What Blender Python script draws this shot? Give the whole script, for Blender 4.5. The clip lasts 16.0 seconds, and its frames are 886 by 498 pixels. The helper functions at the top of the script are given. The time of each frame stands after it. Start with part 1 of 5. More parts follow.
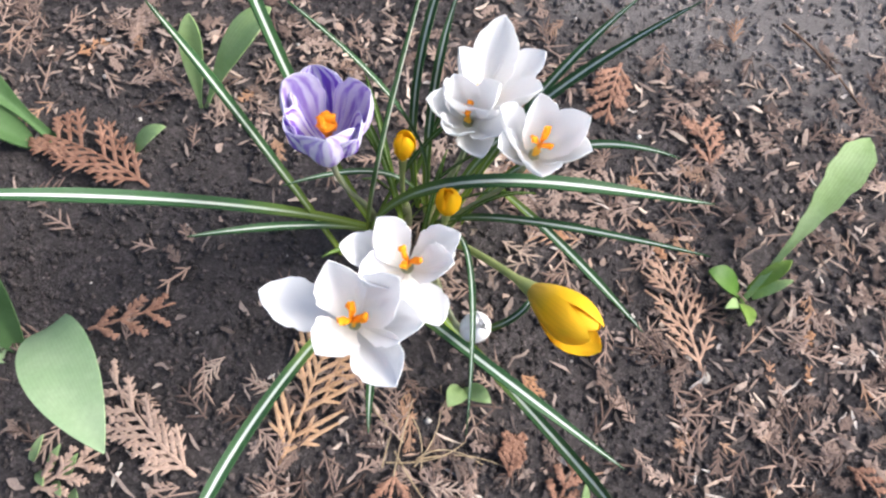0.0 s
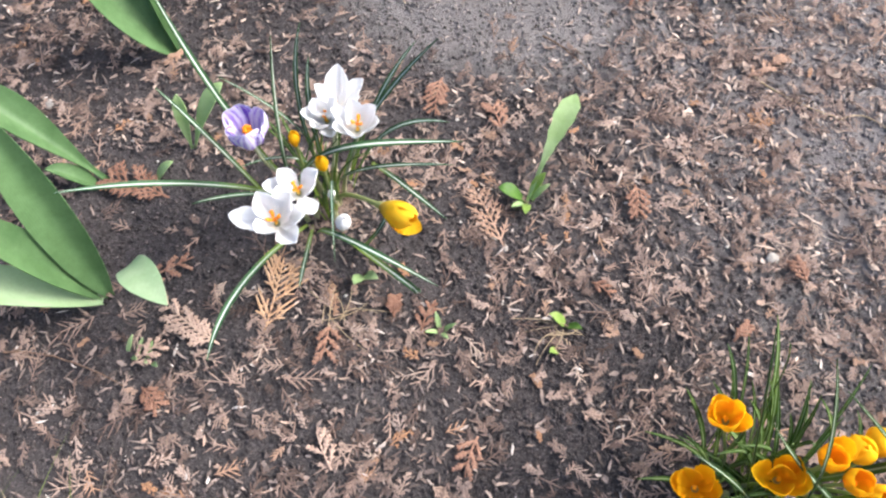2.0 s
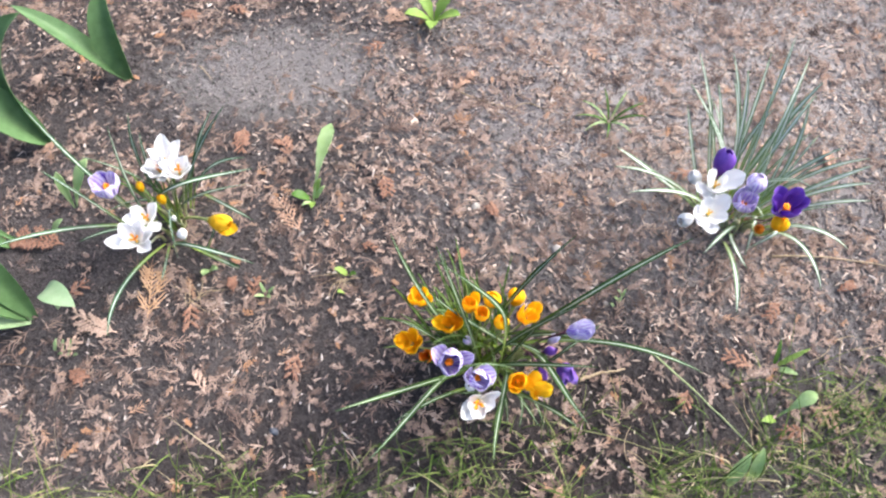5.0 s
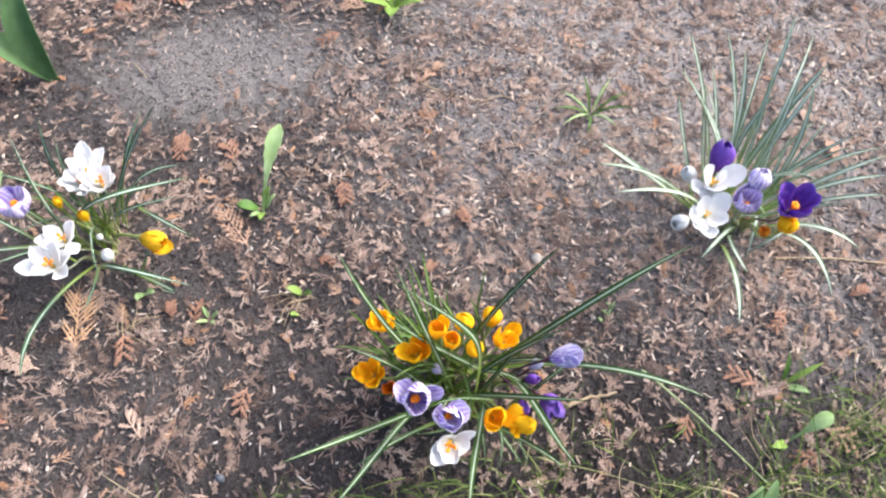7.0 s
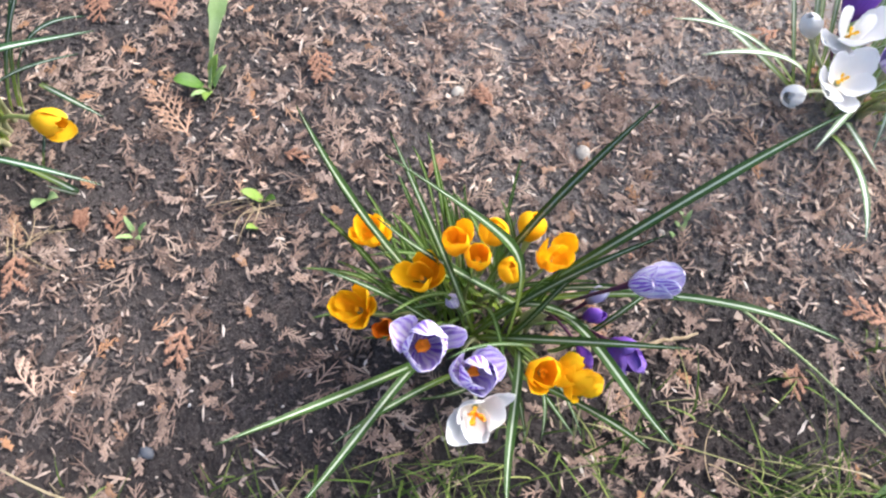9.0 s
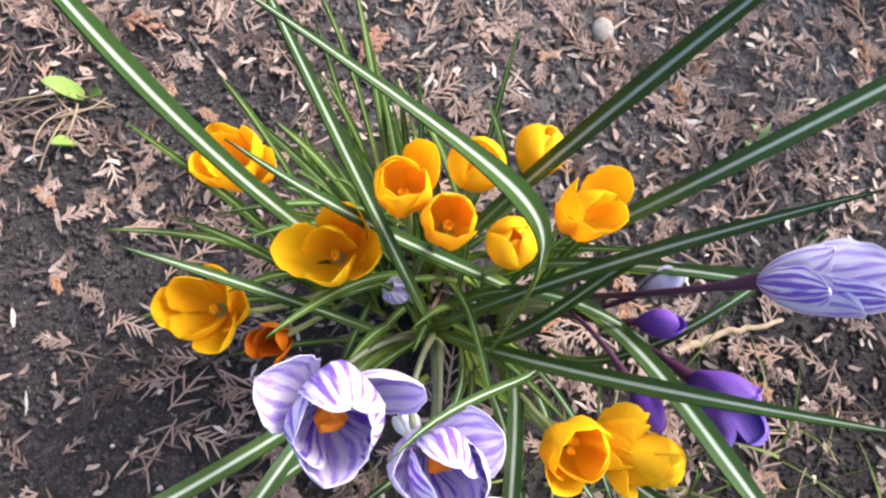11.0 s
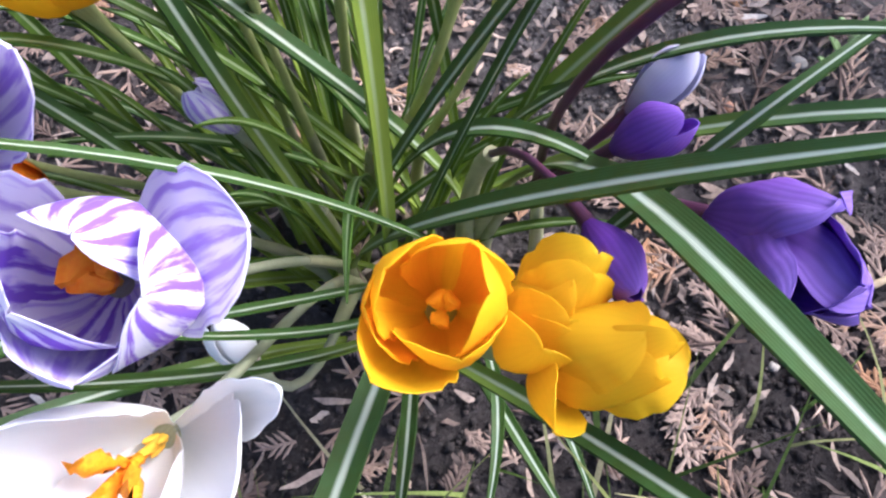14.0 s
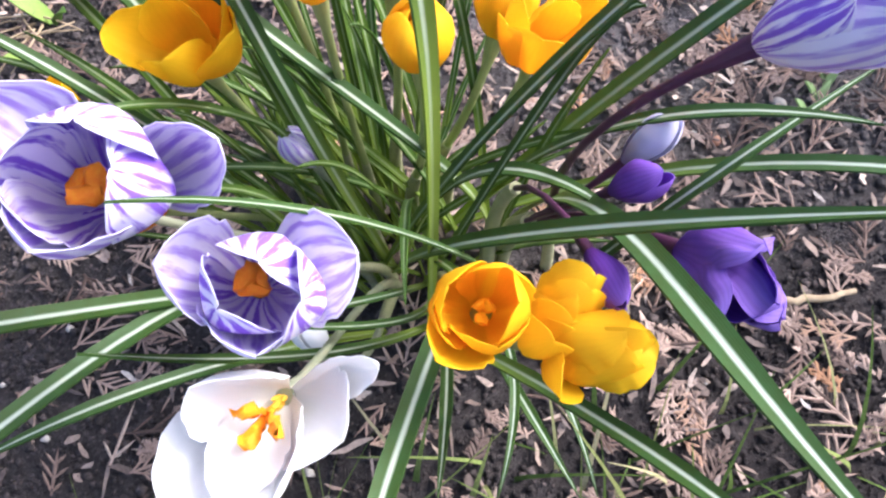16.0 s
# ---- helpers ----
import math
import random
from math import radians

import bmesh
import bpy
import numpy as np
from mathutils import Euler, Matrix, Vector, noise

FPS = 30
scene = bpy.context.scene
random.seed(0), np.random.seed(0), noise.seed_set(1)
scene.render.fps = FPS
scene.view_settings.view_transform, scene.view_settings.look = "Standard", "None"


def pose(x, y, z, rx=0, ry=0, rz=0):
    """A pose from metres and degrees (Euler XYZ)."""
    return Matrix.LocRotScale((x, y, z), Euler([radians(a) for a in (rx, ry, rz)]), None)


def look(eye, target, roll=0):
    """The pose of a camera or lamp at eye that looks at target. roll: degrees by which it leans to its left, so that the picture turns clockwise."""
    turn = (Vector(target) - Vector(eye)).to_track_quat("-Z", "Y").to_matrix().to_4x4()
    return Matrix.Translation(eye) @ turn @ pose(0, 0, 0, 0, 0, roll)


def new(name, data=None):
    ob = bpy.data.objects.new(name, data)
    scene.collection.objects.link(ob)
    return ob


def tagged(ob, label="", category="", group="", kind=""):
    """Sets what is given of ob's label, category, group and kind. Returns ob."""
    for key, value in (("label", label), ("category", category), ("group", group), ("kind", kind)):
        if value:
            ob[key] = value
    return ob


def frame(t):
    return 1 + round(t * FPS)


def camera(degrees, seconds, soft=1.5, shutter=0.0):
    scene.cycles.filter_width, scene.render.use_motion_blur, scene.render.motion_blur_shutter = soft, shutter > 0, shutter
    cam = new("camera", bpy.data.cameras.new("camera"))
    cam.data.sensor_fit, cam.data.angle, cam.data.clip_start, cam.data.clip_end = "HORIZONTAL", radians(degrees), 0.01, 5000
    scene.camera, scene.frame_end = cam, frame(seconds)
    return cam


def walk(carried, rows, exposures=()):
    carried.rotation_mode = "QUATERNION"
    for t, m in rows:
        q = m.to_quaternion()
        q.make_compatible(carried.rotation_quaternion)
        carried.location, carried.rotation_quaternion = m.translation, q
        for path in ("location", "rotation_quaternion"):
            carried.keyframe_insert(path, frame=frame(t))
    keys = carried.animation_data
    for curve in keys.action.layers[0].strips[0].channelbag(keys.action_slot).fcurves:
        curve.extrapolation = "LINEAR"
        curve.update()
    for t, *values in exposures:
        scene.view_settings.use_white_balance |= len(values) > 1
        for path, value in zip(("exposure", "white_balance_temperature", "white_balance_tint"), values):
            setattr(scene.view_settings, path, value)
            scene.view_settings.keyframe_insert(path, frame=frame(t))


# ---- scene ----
cam = camera(59.7, 16.0, soft=2.35)
PATH = [
    (0, (0.252, 0.005, 0.367), (0.396, 0.781, -1.471), 11.4),
    (0.5, (0.27, -0.008, 0.394), (0.396, 0.762, -1.447), 9.3),
    (1, (0.271, -0.067, 0.443), (0.338, 0.73, -1.39), 2.1),
    (1.5, (0.305, -0.115, 0.475), (0.356, 0.713, -1.345), -2.2),
    (2, (0.326, -0.186, 0.585), (0.427, 0.697, -1.206), -2.2),
    (2.5, (0.359, -0.241, 0.649), (0.467, 0.644, -1.141), -4.4),
    (3, (0.388, -0.287, 0.704), (0.609, 0.58, -1.085), -1.8),
    (3.5, (0.415, -0.336, 0.767), (0.617, 0.505, -1.036), -5.1),
    (4, (0.423, -0.393, 0.824), (0.645, 0.428, -0.986), -6.1),
    (4.5, (0.429, -0.41, 0.848), (0.702, 0.449, -0.937), -4.6),
    (4.7, (0.417, -0.409, 0.851), (0.73, 0.461, -0.922), -1.6),
    (6.8, (0.439, -0.371, 0.789), (0.757, 0.463, -1.001), -1.6),
    (7, (0.455, -0.355, 0.766), (0.81, 0.489, -1.012), -0.6),
    (7.5, (0.457, -0.347, 0.738), (0.817, 0.452, -1.06), 0.1),
    (8, (0.459, -0.343, 0.707), (0.787, 0.431, -1.108), -1.2),
    (8.5, (0.459, -0.312, 0.623), (0.775, 0.431, -1.206), 0.1),
    (8.7, (0.461, -0.302, 0.592), (0.774, 0.431, -1.243), 0.0),
    (10.8, (0.508, -0.191, 0.363), (0.854, 0.246, -1.558), 14.3),
    (11, (0.51, -0.197, 0.349), (0.858, 0.237, -1.572), 14.8),
    (11.5, (0.522, -0.219, 0.306), (0.842, 0.244, -1.614), 12.0),
    (12, (0.519, -0.233, 0.273), (0.85, 0.281, -1.631), 8.5),
    (12.5, (0.524, -0.243, 0.258), (0.869, 0.392, -1.607), 3.8),
    (13, (0.542, -0.246, 0.235), (0.826, 0.478, -1.608), -2.7),
    (13.5, (0.547, -0.244, 0.22), (0.796, 0.582, -1.584), -5.5),
    (14, (0.551, -0.25, 0.224), (0.788, 0.549, -1.594), -4.7),
    (14.5, (0.549, -0.251, 0.225), (0.792, 0.538, -1.597), -4.4),
    (15, (0.549, -0.25, 0.229), (0.776, 0.525, -1.6), -4.4),
    (15.5, (0.547, -0.251, 0.233), (0.769, 0.533, -1.594), -4.8),
    (16, (0.541, -0.261, 0.266), (0.756, 0.533, -1.557), -4.5),
]
walk(cam, [(t, look(eye, target, roll)) for t, eye, target, roll in PATH], [(0.0, 1.12, 6000, 10), (1.0, 1.24, 6000, 10), (2.0, 1.38, 6000, 10), (4.5, 1.54, 6000, 10), (8.5, 1.44, 6000, 10), (11.0, 1.46, 6000, 13), (12.5, 1.51, 5650, 16), (13.5, 1.38, 5550, 16), (15.5, 1.41, 5550, 16), (16.0, 1.64, 5700, 15)])


# ---- world and light ----
world = bpy.data.worlds.new("overcast_sky")
scene.world = world
world.use_nodes = True
wn, wl = world.node_tree.nodes, world.node_tree.links
sky = wn.new("ShaderNodeTexSky")
sky.sky_type = "NISHITA"
sky.sun_disc = False
sky.sun_elevation = radians(43)
sky.sun_rotation = radians(84)
sky.air_density, sky.dust_density, sky.ozone_density = 1.0, 7.0, 1.0
wl.new(sky.outputs["Color"], wn["Background"].inputs["Color"])
wn["Background"].inputs["Strength"].default_value = 0.115
sun = new("sun", bpy.data.lights.new("sun", "SUN"))
sun.data.energy, sun.data.angle, sun.data.color = 1.5, radians(28), (1.0, 0.97, 0.93)
sun.matrix_world = look((0.5 + 1.9, 0.2, 1.75), (0.5, 0.0, 0.0))


# ---- materials ----
def material(name, rough=0.6, spec=0.3, base=(0.5, 0.5, 0.5)):
    """A principled material; returns it with its nodes, links and shader."""
    m = bpy.data.materials.new(name)
    m.use_nodes = True
    n, l = m.node_tree.nodes, m.node_tree.links
    p = n["Principled BSDF"]
    p.inputs["Roughness"].default_value = rough
    p.inputs["Specular IOR Level"].default_value = spec
    p.inputs["Base Color"].default_value = (*base, 1)
    return m, n, l, p


def ramp(n, l, value, stops, interp="LINEAR"):
    r = n.new("ShaderNodeValToRGB")
    r.color_ramp.interpolation = interp
    while len(r.color_ramp.elements) < len(stops):
        r.color_ramp.elements.new(0.5)
    for e, (pos, col) in zip(r.color_ramp.elements, stops):
        e.position, e.color = pos, (*col, 1)
    l.new(value, r.inputs["Fac"])
    return r.outputs["Color"]


def noise_tex(n, l, scale, detail=4, rough=0.6, coord="Object", distort=0.0):
    t = n.new("ShaderNodeTexNoise")
    t.inputs["Scale"].default_value, t.inputs["Detail"].default_value = scale, detail
    t.inputs["Roughness"].default_value, t.inputs["Distortion"].default_value = rough, distort
    c = n.new("ShaderNodeTexCoord")
    l.new(c.outputs[coord], t.inputs["Vector"])
    return t.outputs["Fac"]


def mix(n, l, fac, a, b, mode="MIX"):
    m = n.new("ShaderNodeMix")
    m.data_type, m.blend_type = "RGBA", mode
    for key, v in ((0, fac), (6, a), (7, b)):
        if isinstance(v, (int, float)):
            m.inputs[key].default_value = v
        elif isinstance(v, tuple):
            m.inputs[key].default_value = (*v, 1)
        else:
            l.new(v, m.inputs[key])
    return m.outputs[2]


def calc(n, l, op, a, b=0.0, c=0.0):
    m = n.new("ShaderNodeMath")
    m.operation = op
    for key, v in enumerate((a, b, c)):
        if isinstance(v, (int, float)):
            m.inputs[key].default_value = v
        else:
            l.new(v, m.inputs[key])
    return m.outputs[0]


def bump(n, l, p, height, strength=0.5, distance=0.001):
    b = n.new("ShaderNodeBump")
    b.inputs["Strength"].default_value, b.inputs["Distance"].default_value = strength, distance
    l.new(height, b.inputs["Height"])
    l.new(b.outputs["Normal"], p.inputs["Normal"])
    return b


def uv(n, l):
    c, s = n.new("ShaderNodeTexCoord"), n.new("ShaderNodeSeparateXYZ")
    l.new(c.outputs["UV"], s.inputs[0])
    return c.outputs["UV"], s.outputs[0], s.outputs[1]


def translucent(m, n, l, p, colour, share):
    """Lets light pass through a thin blade or petal."""
    t, x = n.new("ShaderNodeBsdfTranslucent"), n.new("ShaderNodeMixShader")
    x.inputs[0].default_value = share
    if isinstance(colour, tuple):
        t.inputs["Color"].default_value = (*colour, 1)
    else:
        l.new(colour, t.inputs["Color"])
    l.new(p.outputs[0], x.inputs[1])
    l.new(t.outputs[0], x.inputs[2])
    l.new(x.outputs[0], n["Material Output"].inputs["Surface"])
    return m


def soil_colour(n, l):
    """Grey-brown soil: dry and pale on the bare patch, paler to the far right, darker in patches along the front.
    Returns the colour, the fine and the middling grain.
    """
    fine = noise_tex(n, l, 800, 6, 0.75)
    mid = noise_tex(n, l, 60, 5, 0.6)
    wide = noise_tex(n, l, 5, 3, 0.5)
    col = ramp(n, l, fine, [(0.25, (0.038, 0.033, 0.035)), (0.5, (0.078, 0.070, 0.072)), (0.75, (0.155, 0.142, 0.142))])
    cell, place = n.new("ShaderNodeTexVoronoi"), n.new("ShaderNodeTexCoord")
    cell.inputs["Scale"].default_value = 620
    l.new(place.outputs["Object"], cell.inputs["Vector"])
    grains = n.new("ShaderNodeSeparateColor")
    l.new(cell.outputs["Color"], grains.inputs[0])
    col = mix(n, l, 0.8, col, ramp(n, l, grains.outputs[0], [(0.0, (0.55, 0.54, 0.54)), (0.7, (1.0, 0.99, 0.98)), (1.0, (1.9, 1.85, 1.8))]), "MULTIPLY")
    col = mix(n, l, calc(n, l, "MULTIPLY", mid, 0.7), col, (0.085, 0.074, 0.070))
    col = mix(n, l, ramp(n, l, wide, [(0.5, (0, 0, 0)), (0.72, (0.4, 0.4, 0.4))]), col, (0.12, 0.105, 0.10))
    c, d = n.new("ShaderNodeTexCoord"), n.new("ShaderNodeMapping")
    d.vector_type = "TEXTURE"
    d.inputs["Location"].default_value, d.inputs["Scale"].default_value = (0.45, 0.36, 0), (0.20, 0.11, 1.0)
    d.inputs["Rotation"].default_value = (0, 0, radians(-20))
    l.new(c.outputs["Object"], d.inputs["Vector"])
    away = n.new("ShaderNodeVectorMath")
    away.operation = "LENGTH"
    l.new(d.outputs[0], away.inputs[0])
    dry = calc(n, l, "ADD", away.outputs["Value"], calc(n, l, "MULTIPLY", calc(n, l, "SUBTRACT", mid, 0.5), 0.9))
    col = mix(n, l, ramp(n, l, dry, [(0.5, (0.75, 0.75, 0.75)), (1.2, (0, 0, 0))]), col, (0.26, 0.24, 0.23))
    # a second, wider zone where the soil colour is paler, to the far right
    d = n.new("ShaderNodeVectorMath")
    d.operation = "DISTANCE"
    d.inputs[1].default_value = (1.05, 0.19, 0)
    l.new(c.outputs["Object"], d.inputs[0])
    dry = calc(n, l, "ADD", calc(n, l, "DIVIDE", d.outputs["Value"], 0.55), calc(n, l, "MULTIPLY", calc(n, l, "SUBTRACT", mid, 0.5), 0.9))
    col = mix(n, l, ramp(n, l, dry, [(0.35, (0.7, 0.7, 0.7)), (1.1, (0, 0, 0))]), col, (0.42, 0.385, 0.37))
    # three round patches of darker soil along the front of the bed
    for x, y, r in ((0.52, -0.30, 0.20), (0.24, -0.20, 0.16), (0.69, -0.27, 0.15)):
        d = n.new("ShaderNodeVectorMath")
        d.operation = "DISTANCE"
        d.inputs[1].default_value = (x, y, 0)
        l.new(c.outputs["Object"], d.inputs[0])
        dark_patch = calc(n, l, "ADD", calc(n, l, "DIVIDE", d.outputs["Value"], r), calc(n, l, "MULTIPLY", calc(n, l, "SUBTRACT", mid, 0.5), 1.2))
        col = mix(n, l, ramp(n, l, dark_patch, [(0.3, (0.6, 0.6, 0.6)), (1.0, (0, 0, 0))]), col, (0.034, 0.028, 0.027))
    return col, calc(n, l, "ADD", fine, calc(n, l, "MULTIPLY", grains.outputs[1], 0.35)), mid


def soil_material():
    m, n, l, p = material("soil", 0.85, 0.12)
    col, fine, mid = soil_colour(n, l)
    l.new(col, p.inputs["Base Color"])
    bump(n, l, p, calc(n, l, "ADD", fine, calc(n, l, "MULTIPLY", mid, 2.0)), 0.9, 0.003)
    return m


def crumb_material():
    """Crumbs of the same soil, some of them browner, paler or darker."""
    m, n, l, p = material("soil_crumbs", 0.85, 0.12)
    col, fine, mid = soil_colour(n, l)
    tone = uv(n, l)[1]
    col = mix(n, l, 1.0, col, ramp(n, l, tone, [(0.0, (0.65, 0.64, 0.63)), (0.6, (1.0, 0.98, 0.97)), (0.9, (1.4, 1.32, 1.27)), (1.0, (2.0, 1.85, 1.75))]), "MULTIPLY")
    l.new(col, p.inputs["Base Color"])
    bump(n, l, p, noise_tex(n, l, 1500, 4, 0.7), 0.9, 0.0008)
    return m


def litter_material(name, stops, rough=0.8):
    """Dead plant bits, each with its own tone, and a grain over them."""
    m, n, l, p = material(name, rough, 0.12)
    col = ramp(n, l, uv(n, l)[1], stops)
    grain = noise_tex(n, l, 900, 3, 0.6)
    col = mix(n, l, 0.55, col, ramp(n, l, grain, [(0.3, (0.45, 0.42, 0.4)), (0.7, (1.15, 1.1, 1.05))]), "MULTIPLY")
    l.new(col, p.inputs["Base Color"])
    bump(n, l, p, grain, 0.4, 0.0006)
    return m


def frond_material(name, dark, light):
    m, n, l, p = material(name, 0.75, 0.2)
    o = n.new("ShaderNodeObjectInfo")
    a = noise_tex(n, l, 120, 3, 0.6)
    b = noise_tex(n, l, 1100, 2, 0.5)
    col = ramp(n, l, calc(n, l, "ADD", calc(n, l, "MULTIPLY", a, 0.8), calc(n, l, "MULTIPLY", o.outputs["Random"], 0.2)), [(0.25, dark), (0.65, light)])
    col = mix(n, l, 0.5, col, ramp(n, l, b, [(0.35, (0.55, 0.5, 0.5)), (0.65, (1.1, 1.1, 1.1))]), "MULTIPLY")
    l.new(col, p.inputs["Base Color"])
    bump(n, l, p, b, 0.5, 0.0006)
    return m


def crocus_leaf_material(name, dark, light, band, rib, share=0.25):
    m, n, l, p = material(name, 0.5, 0.28)
    c, u, v = uv(n, l)
    off = calc(n, l, "ABSOLUTE", calc(n, l, "SUBTRACT", u, 0.5))
    wob = noise_tex(n, l, 260, 3, 0.6)
    stripe = ramp(n, l, calc(n, l, "ADD", off, calc(n, l, "MULTIPLY", calc(n, l, "SUBTRACT", wob, 0.5), 0.05)), [(band, (1, 1, 1)), (band + 0.11, (0, 0, 0))])
    o = n.new("ShaderNodeObjectInfo")
    green = mix(n, l, o.outputs["Random"], dark, light)
    green = mix(n, l, ramp(n, l, wob, [(0.35, (0, 0, 0)), (0.75, (0.5, 0.5, 0.5))]), green, (0.045, 0.12, 0.035))
    foot = ramp(n, l, v, [(0.02, (1, 1, 1)), (0.42, (0, 0, 0))])
    green = mix(n, l, foot, green, (0.34, 0.46, 0.06))
    stripe = calc(n, l, "MULTIPLY", stripe, ramp(n, l, v, [(0.1, (0.25, 0.25, 0.25)), (0.5, (0.9, 0.9, 0.9))]))
    col = mix(n, l, stripe, green, rib)
    l.new(col, p.inputs["Base Color"])
    lines = n.new("ShaderNodeTexWave")
    lines.inputs["Scale"].default_value, lines.inputs["Distortion"].default_value = 4.0, 0.3
    l.new(c, lines.inputs["Vector"])
    bump(n, l, p, lines.outputs["Fac"], 0.12, 0.0004)
    return translucent(m, n, l, p, green, share)


def plain_leaf_material(name, dark, light, rough=0.5, share=0.2, vein=9.0, depth=0.22):
    """A green blade with long veins and blotches."""
    m, n, l, p = material(name, rough, 0.35)
    c, u, v = uv(n, l)
    a, b = noise_tex(n, l, 45, 4, 0.6), noise_tex(n, l, 500, 3, 0.6)
    col = ramp(n, l, a, [(0.3, dark), (0.7, light)])
    w = n.new("ShaderNodeTexWave")
    w.inputs["Scale"].default_value, w.inputs["Distortion"].default_value, w.inputs["Detail Scale"].default_value = vein, 0.6, 2.0
    l.new(c, w.inputs["Vector"])
    col = mix(n, l, depth, col, ramp(n, l, w.outputs["Fac"], [(0.2, (0.75, 0.8, 0.7)), (0.8, (1.15, 1.12, 1.1))]), "MULTIPLY")
    col = mix(n, l, 0.3, col, ramp(n, l, b, [(0.3, (0.8, 0.8, 0.8)), (0.7, (1.15, 1.15, 1.15))]), "MULTIPLY")
    l.new(col, p.inputs["Base Color"])
    bump(n, l, p, calc(n, l, "ADD", w.outputs["Fac"], b), 0.6 * depth, 0.0004)
    return translucent(m, n, l, p, col, share)


def petal_material(name, inner, outer, throat, share=0.3, vein=0.12):
    """A petal with faint long veins, and another tint at its foot and tip."""
    m, n, l, p = material(name, 0.55, 0.25)
    c, u, v = uv(n, l)
    a = noise_tex(n, l, 180, 4, 0.6)
    col = mix(n, l, ramp(n, l, calc(n, l, "ADD", v, calc(n, l, "MULTIPLY", calc(n, l, "SUBTRACT", a, 0.5), 0.4)), [(0.35, (0, 0, 0)), (0.95, (1, 1, 1))]), inner, outer)
    col = mix(n, l, ramp(n, l, v, [(0.0, (1, 1, 1)), (0.28, (0, 0, 0))]), col, throat)
    w = n.new("ShaderNodeTexWave")
    w.inputs["Scale"].default_value, w.inputs["Distortion"].default_value = 5.0, 1.2
    l.new(c, w.inputs["Vector"])
    col = mix(n, l, vein, col, ramp(n, l, w.outputs["Fac"], [(0.1, (0.6, 0.6, 0.6)), (0.6, (1.05, 1.05, 1.05))]), "MULTIPLY")
    l.new(col, p.inputs["Base Color"])
    bump(n, l, p, calc(n, l, "ADD", calc(n, l, "MULTIPLY", w.outputs["Fac"], vein * 4.0), a), 0.1, 0.0005)
    return translucent(m, n, l, p, col, share)


def striped_material(name, pale, purple, amount=1.0):
    """Lilac-white with feathered, broken purple veins that run from foot to tip, branch finely and leave a pale margin."""
    m, n, l, p = material(name, 0.6, 0.2)
    c, u, v = uv(n, l)
    o = n.new("ShaderNodeObjectInfo")
    shift = calc(n, l, "MULTIPLY", o.outputs["Random"], 40.0)

    def streaks(across, along, detail):
        mp, t = n.new("ShaderNodeMapping"), n.new("ShaderNodeTexNoise")
        mp.inputs["Scale"].default_value = (across, along, 1.0)
        l.new(c, mp.inputs["Vector"])
        l.new(shift, mp.inputs["Location"])
        t.inputs["Scale"].default_value, t.inputs["Detail"].default_value = 1.0, detail
        l.new(mp.outputs[0], t.inputs["Vector"])
        return calc(n, l, "SUBTRACT", t.outputs["Fac"], 0.5)
    broad, fine = streaks(7.0, 2.6, 3), streaks(30.0, 4.0, 4)
    su = calc(n, l, "SUBTRACT", u, 0.5)
    fan = calc(n, l, "ADD", su, calc(n, l, "MULTIPLY", broad, 0.07))
    wave = calc(n, l, "SINE", calc(n, l, "ADD", calc(n, l, "MULTIPLY", fan, 47.0), shift))
    edge = calc(n, l, "MULTIPLY", calc(n, l, "POWER", calc(n, l, "MULTIPLY", calc(n, l, "ABSOLUTE", su), 2.0), 4.0), 0.9)
    cut = calc(n, l, "ADD", edge, calc(n, l, "MULTIPLY", calc(n, l, "POWER", v, 7.0), 0.6))
    s = calc(n, l, "SUBTRACT", calc(n, l, "ADD", calc(n, l, "MULTIPLY", wave, 0.45), 0.42), cut)
    s = calc(n, l, "ADD", s, calc(n, l, "ADD", calc(n, l, "MULTIPLY", broad, 1.5), calc(n, l, "MULTIPLY", fine, 2.6)))
    s = calc(n, l, "MULTIPLY", s, amount)
    col = ramp(n, l, s, [(0.1, pale), (0.38, tuple(0.5 * a + 0.5 * b for a, b in zip(pale, purple))), (0.7, purple)])
    l.new(col, p.inputs["Base Color"])
    bump(n, l, p, calc(n, l, "ADD", calc(n, l, "MULTIPLY", wave, 0.5), fine), 0.15, 0.0004)
    return translucent(m, n, l, p, col, 0.3)


def rough_material(name, dark, light, scale=300, rough=0.7, spec=0.3):
    m, n, l, p = material(name, rough, spec)
    a = noise_tex(n, l, scale, 4, 0.65)
    l.new(ramp(n, l, a, [(0.3, dark), (0.7, light)]), p.inputs["Base Color"])
    bump(n, l, p, a, 0.4, 0.0006)
    return m


SOIL = soil_material()
CHIPS = litter_material("brown_litter", [(0.0, (0.055, 0.045, 0.042)), (0.3, (0.135, 0.107, 0.096)), (0.58, (0.245, 0.195, 0.170)), (0.82, (0.37, 0.30, 0.262)), (0.94, (0.42, 0.30, 0.23)), (0.98, (0.50, 0.44, 0.39)), (1.0, (0.62, 0.57, 0.52))], 0.65)
PALE_CHIPS = litter_material("pale_litter", [(0.0, (0.2, 0.15, 0.125)), (0.5, (0.42, 0.325, 0.265)), (1.0, (0.64, 0.53, 0.44))], 0.65)
CLODS = crumb_material()
GRIT = litter_material("pale_grit", [(0.0, (0.3, 0.27, 0.24)), (1.0, (0.75, 0.72, 0.66))], 0.7)
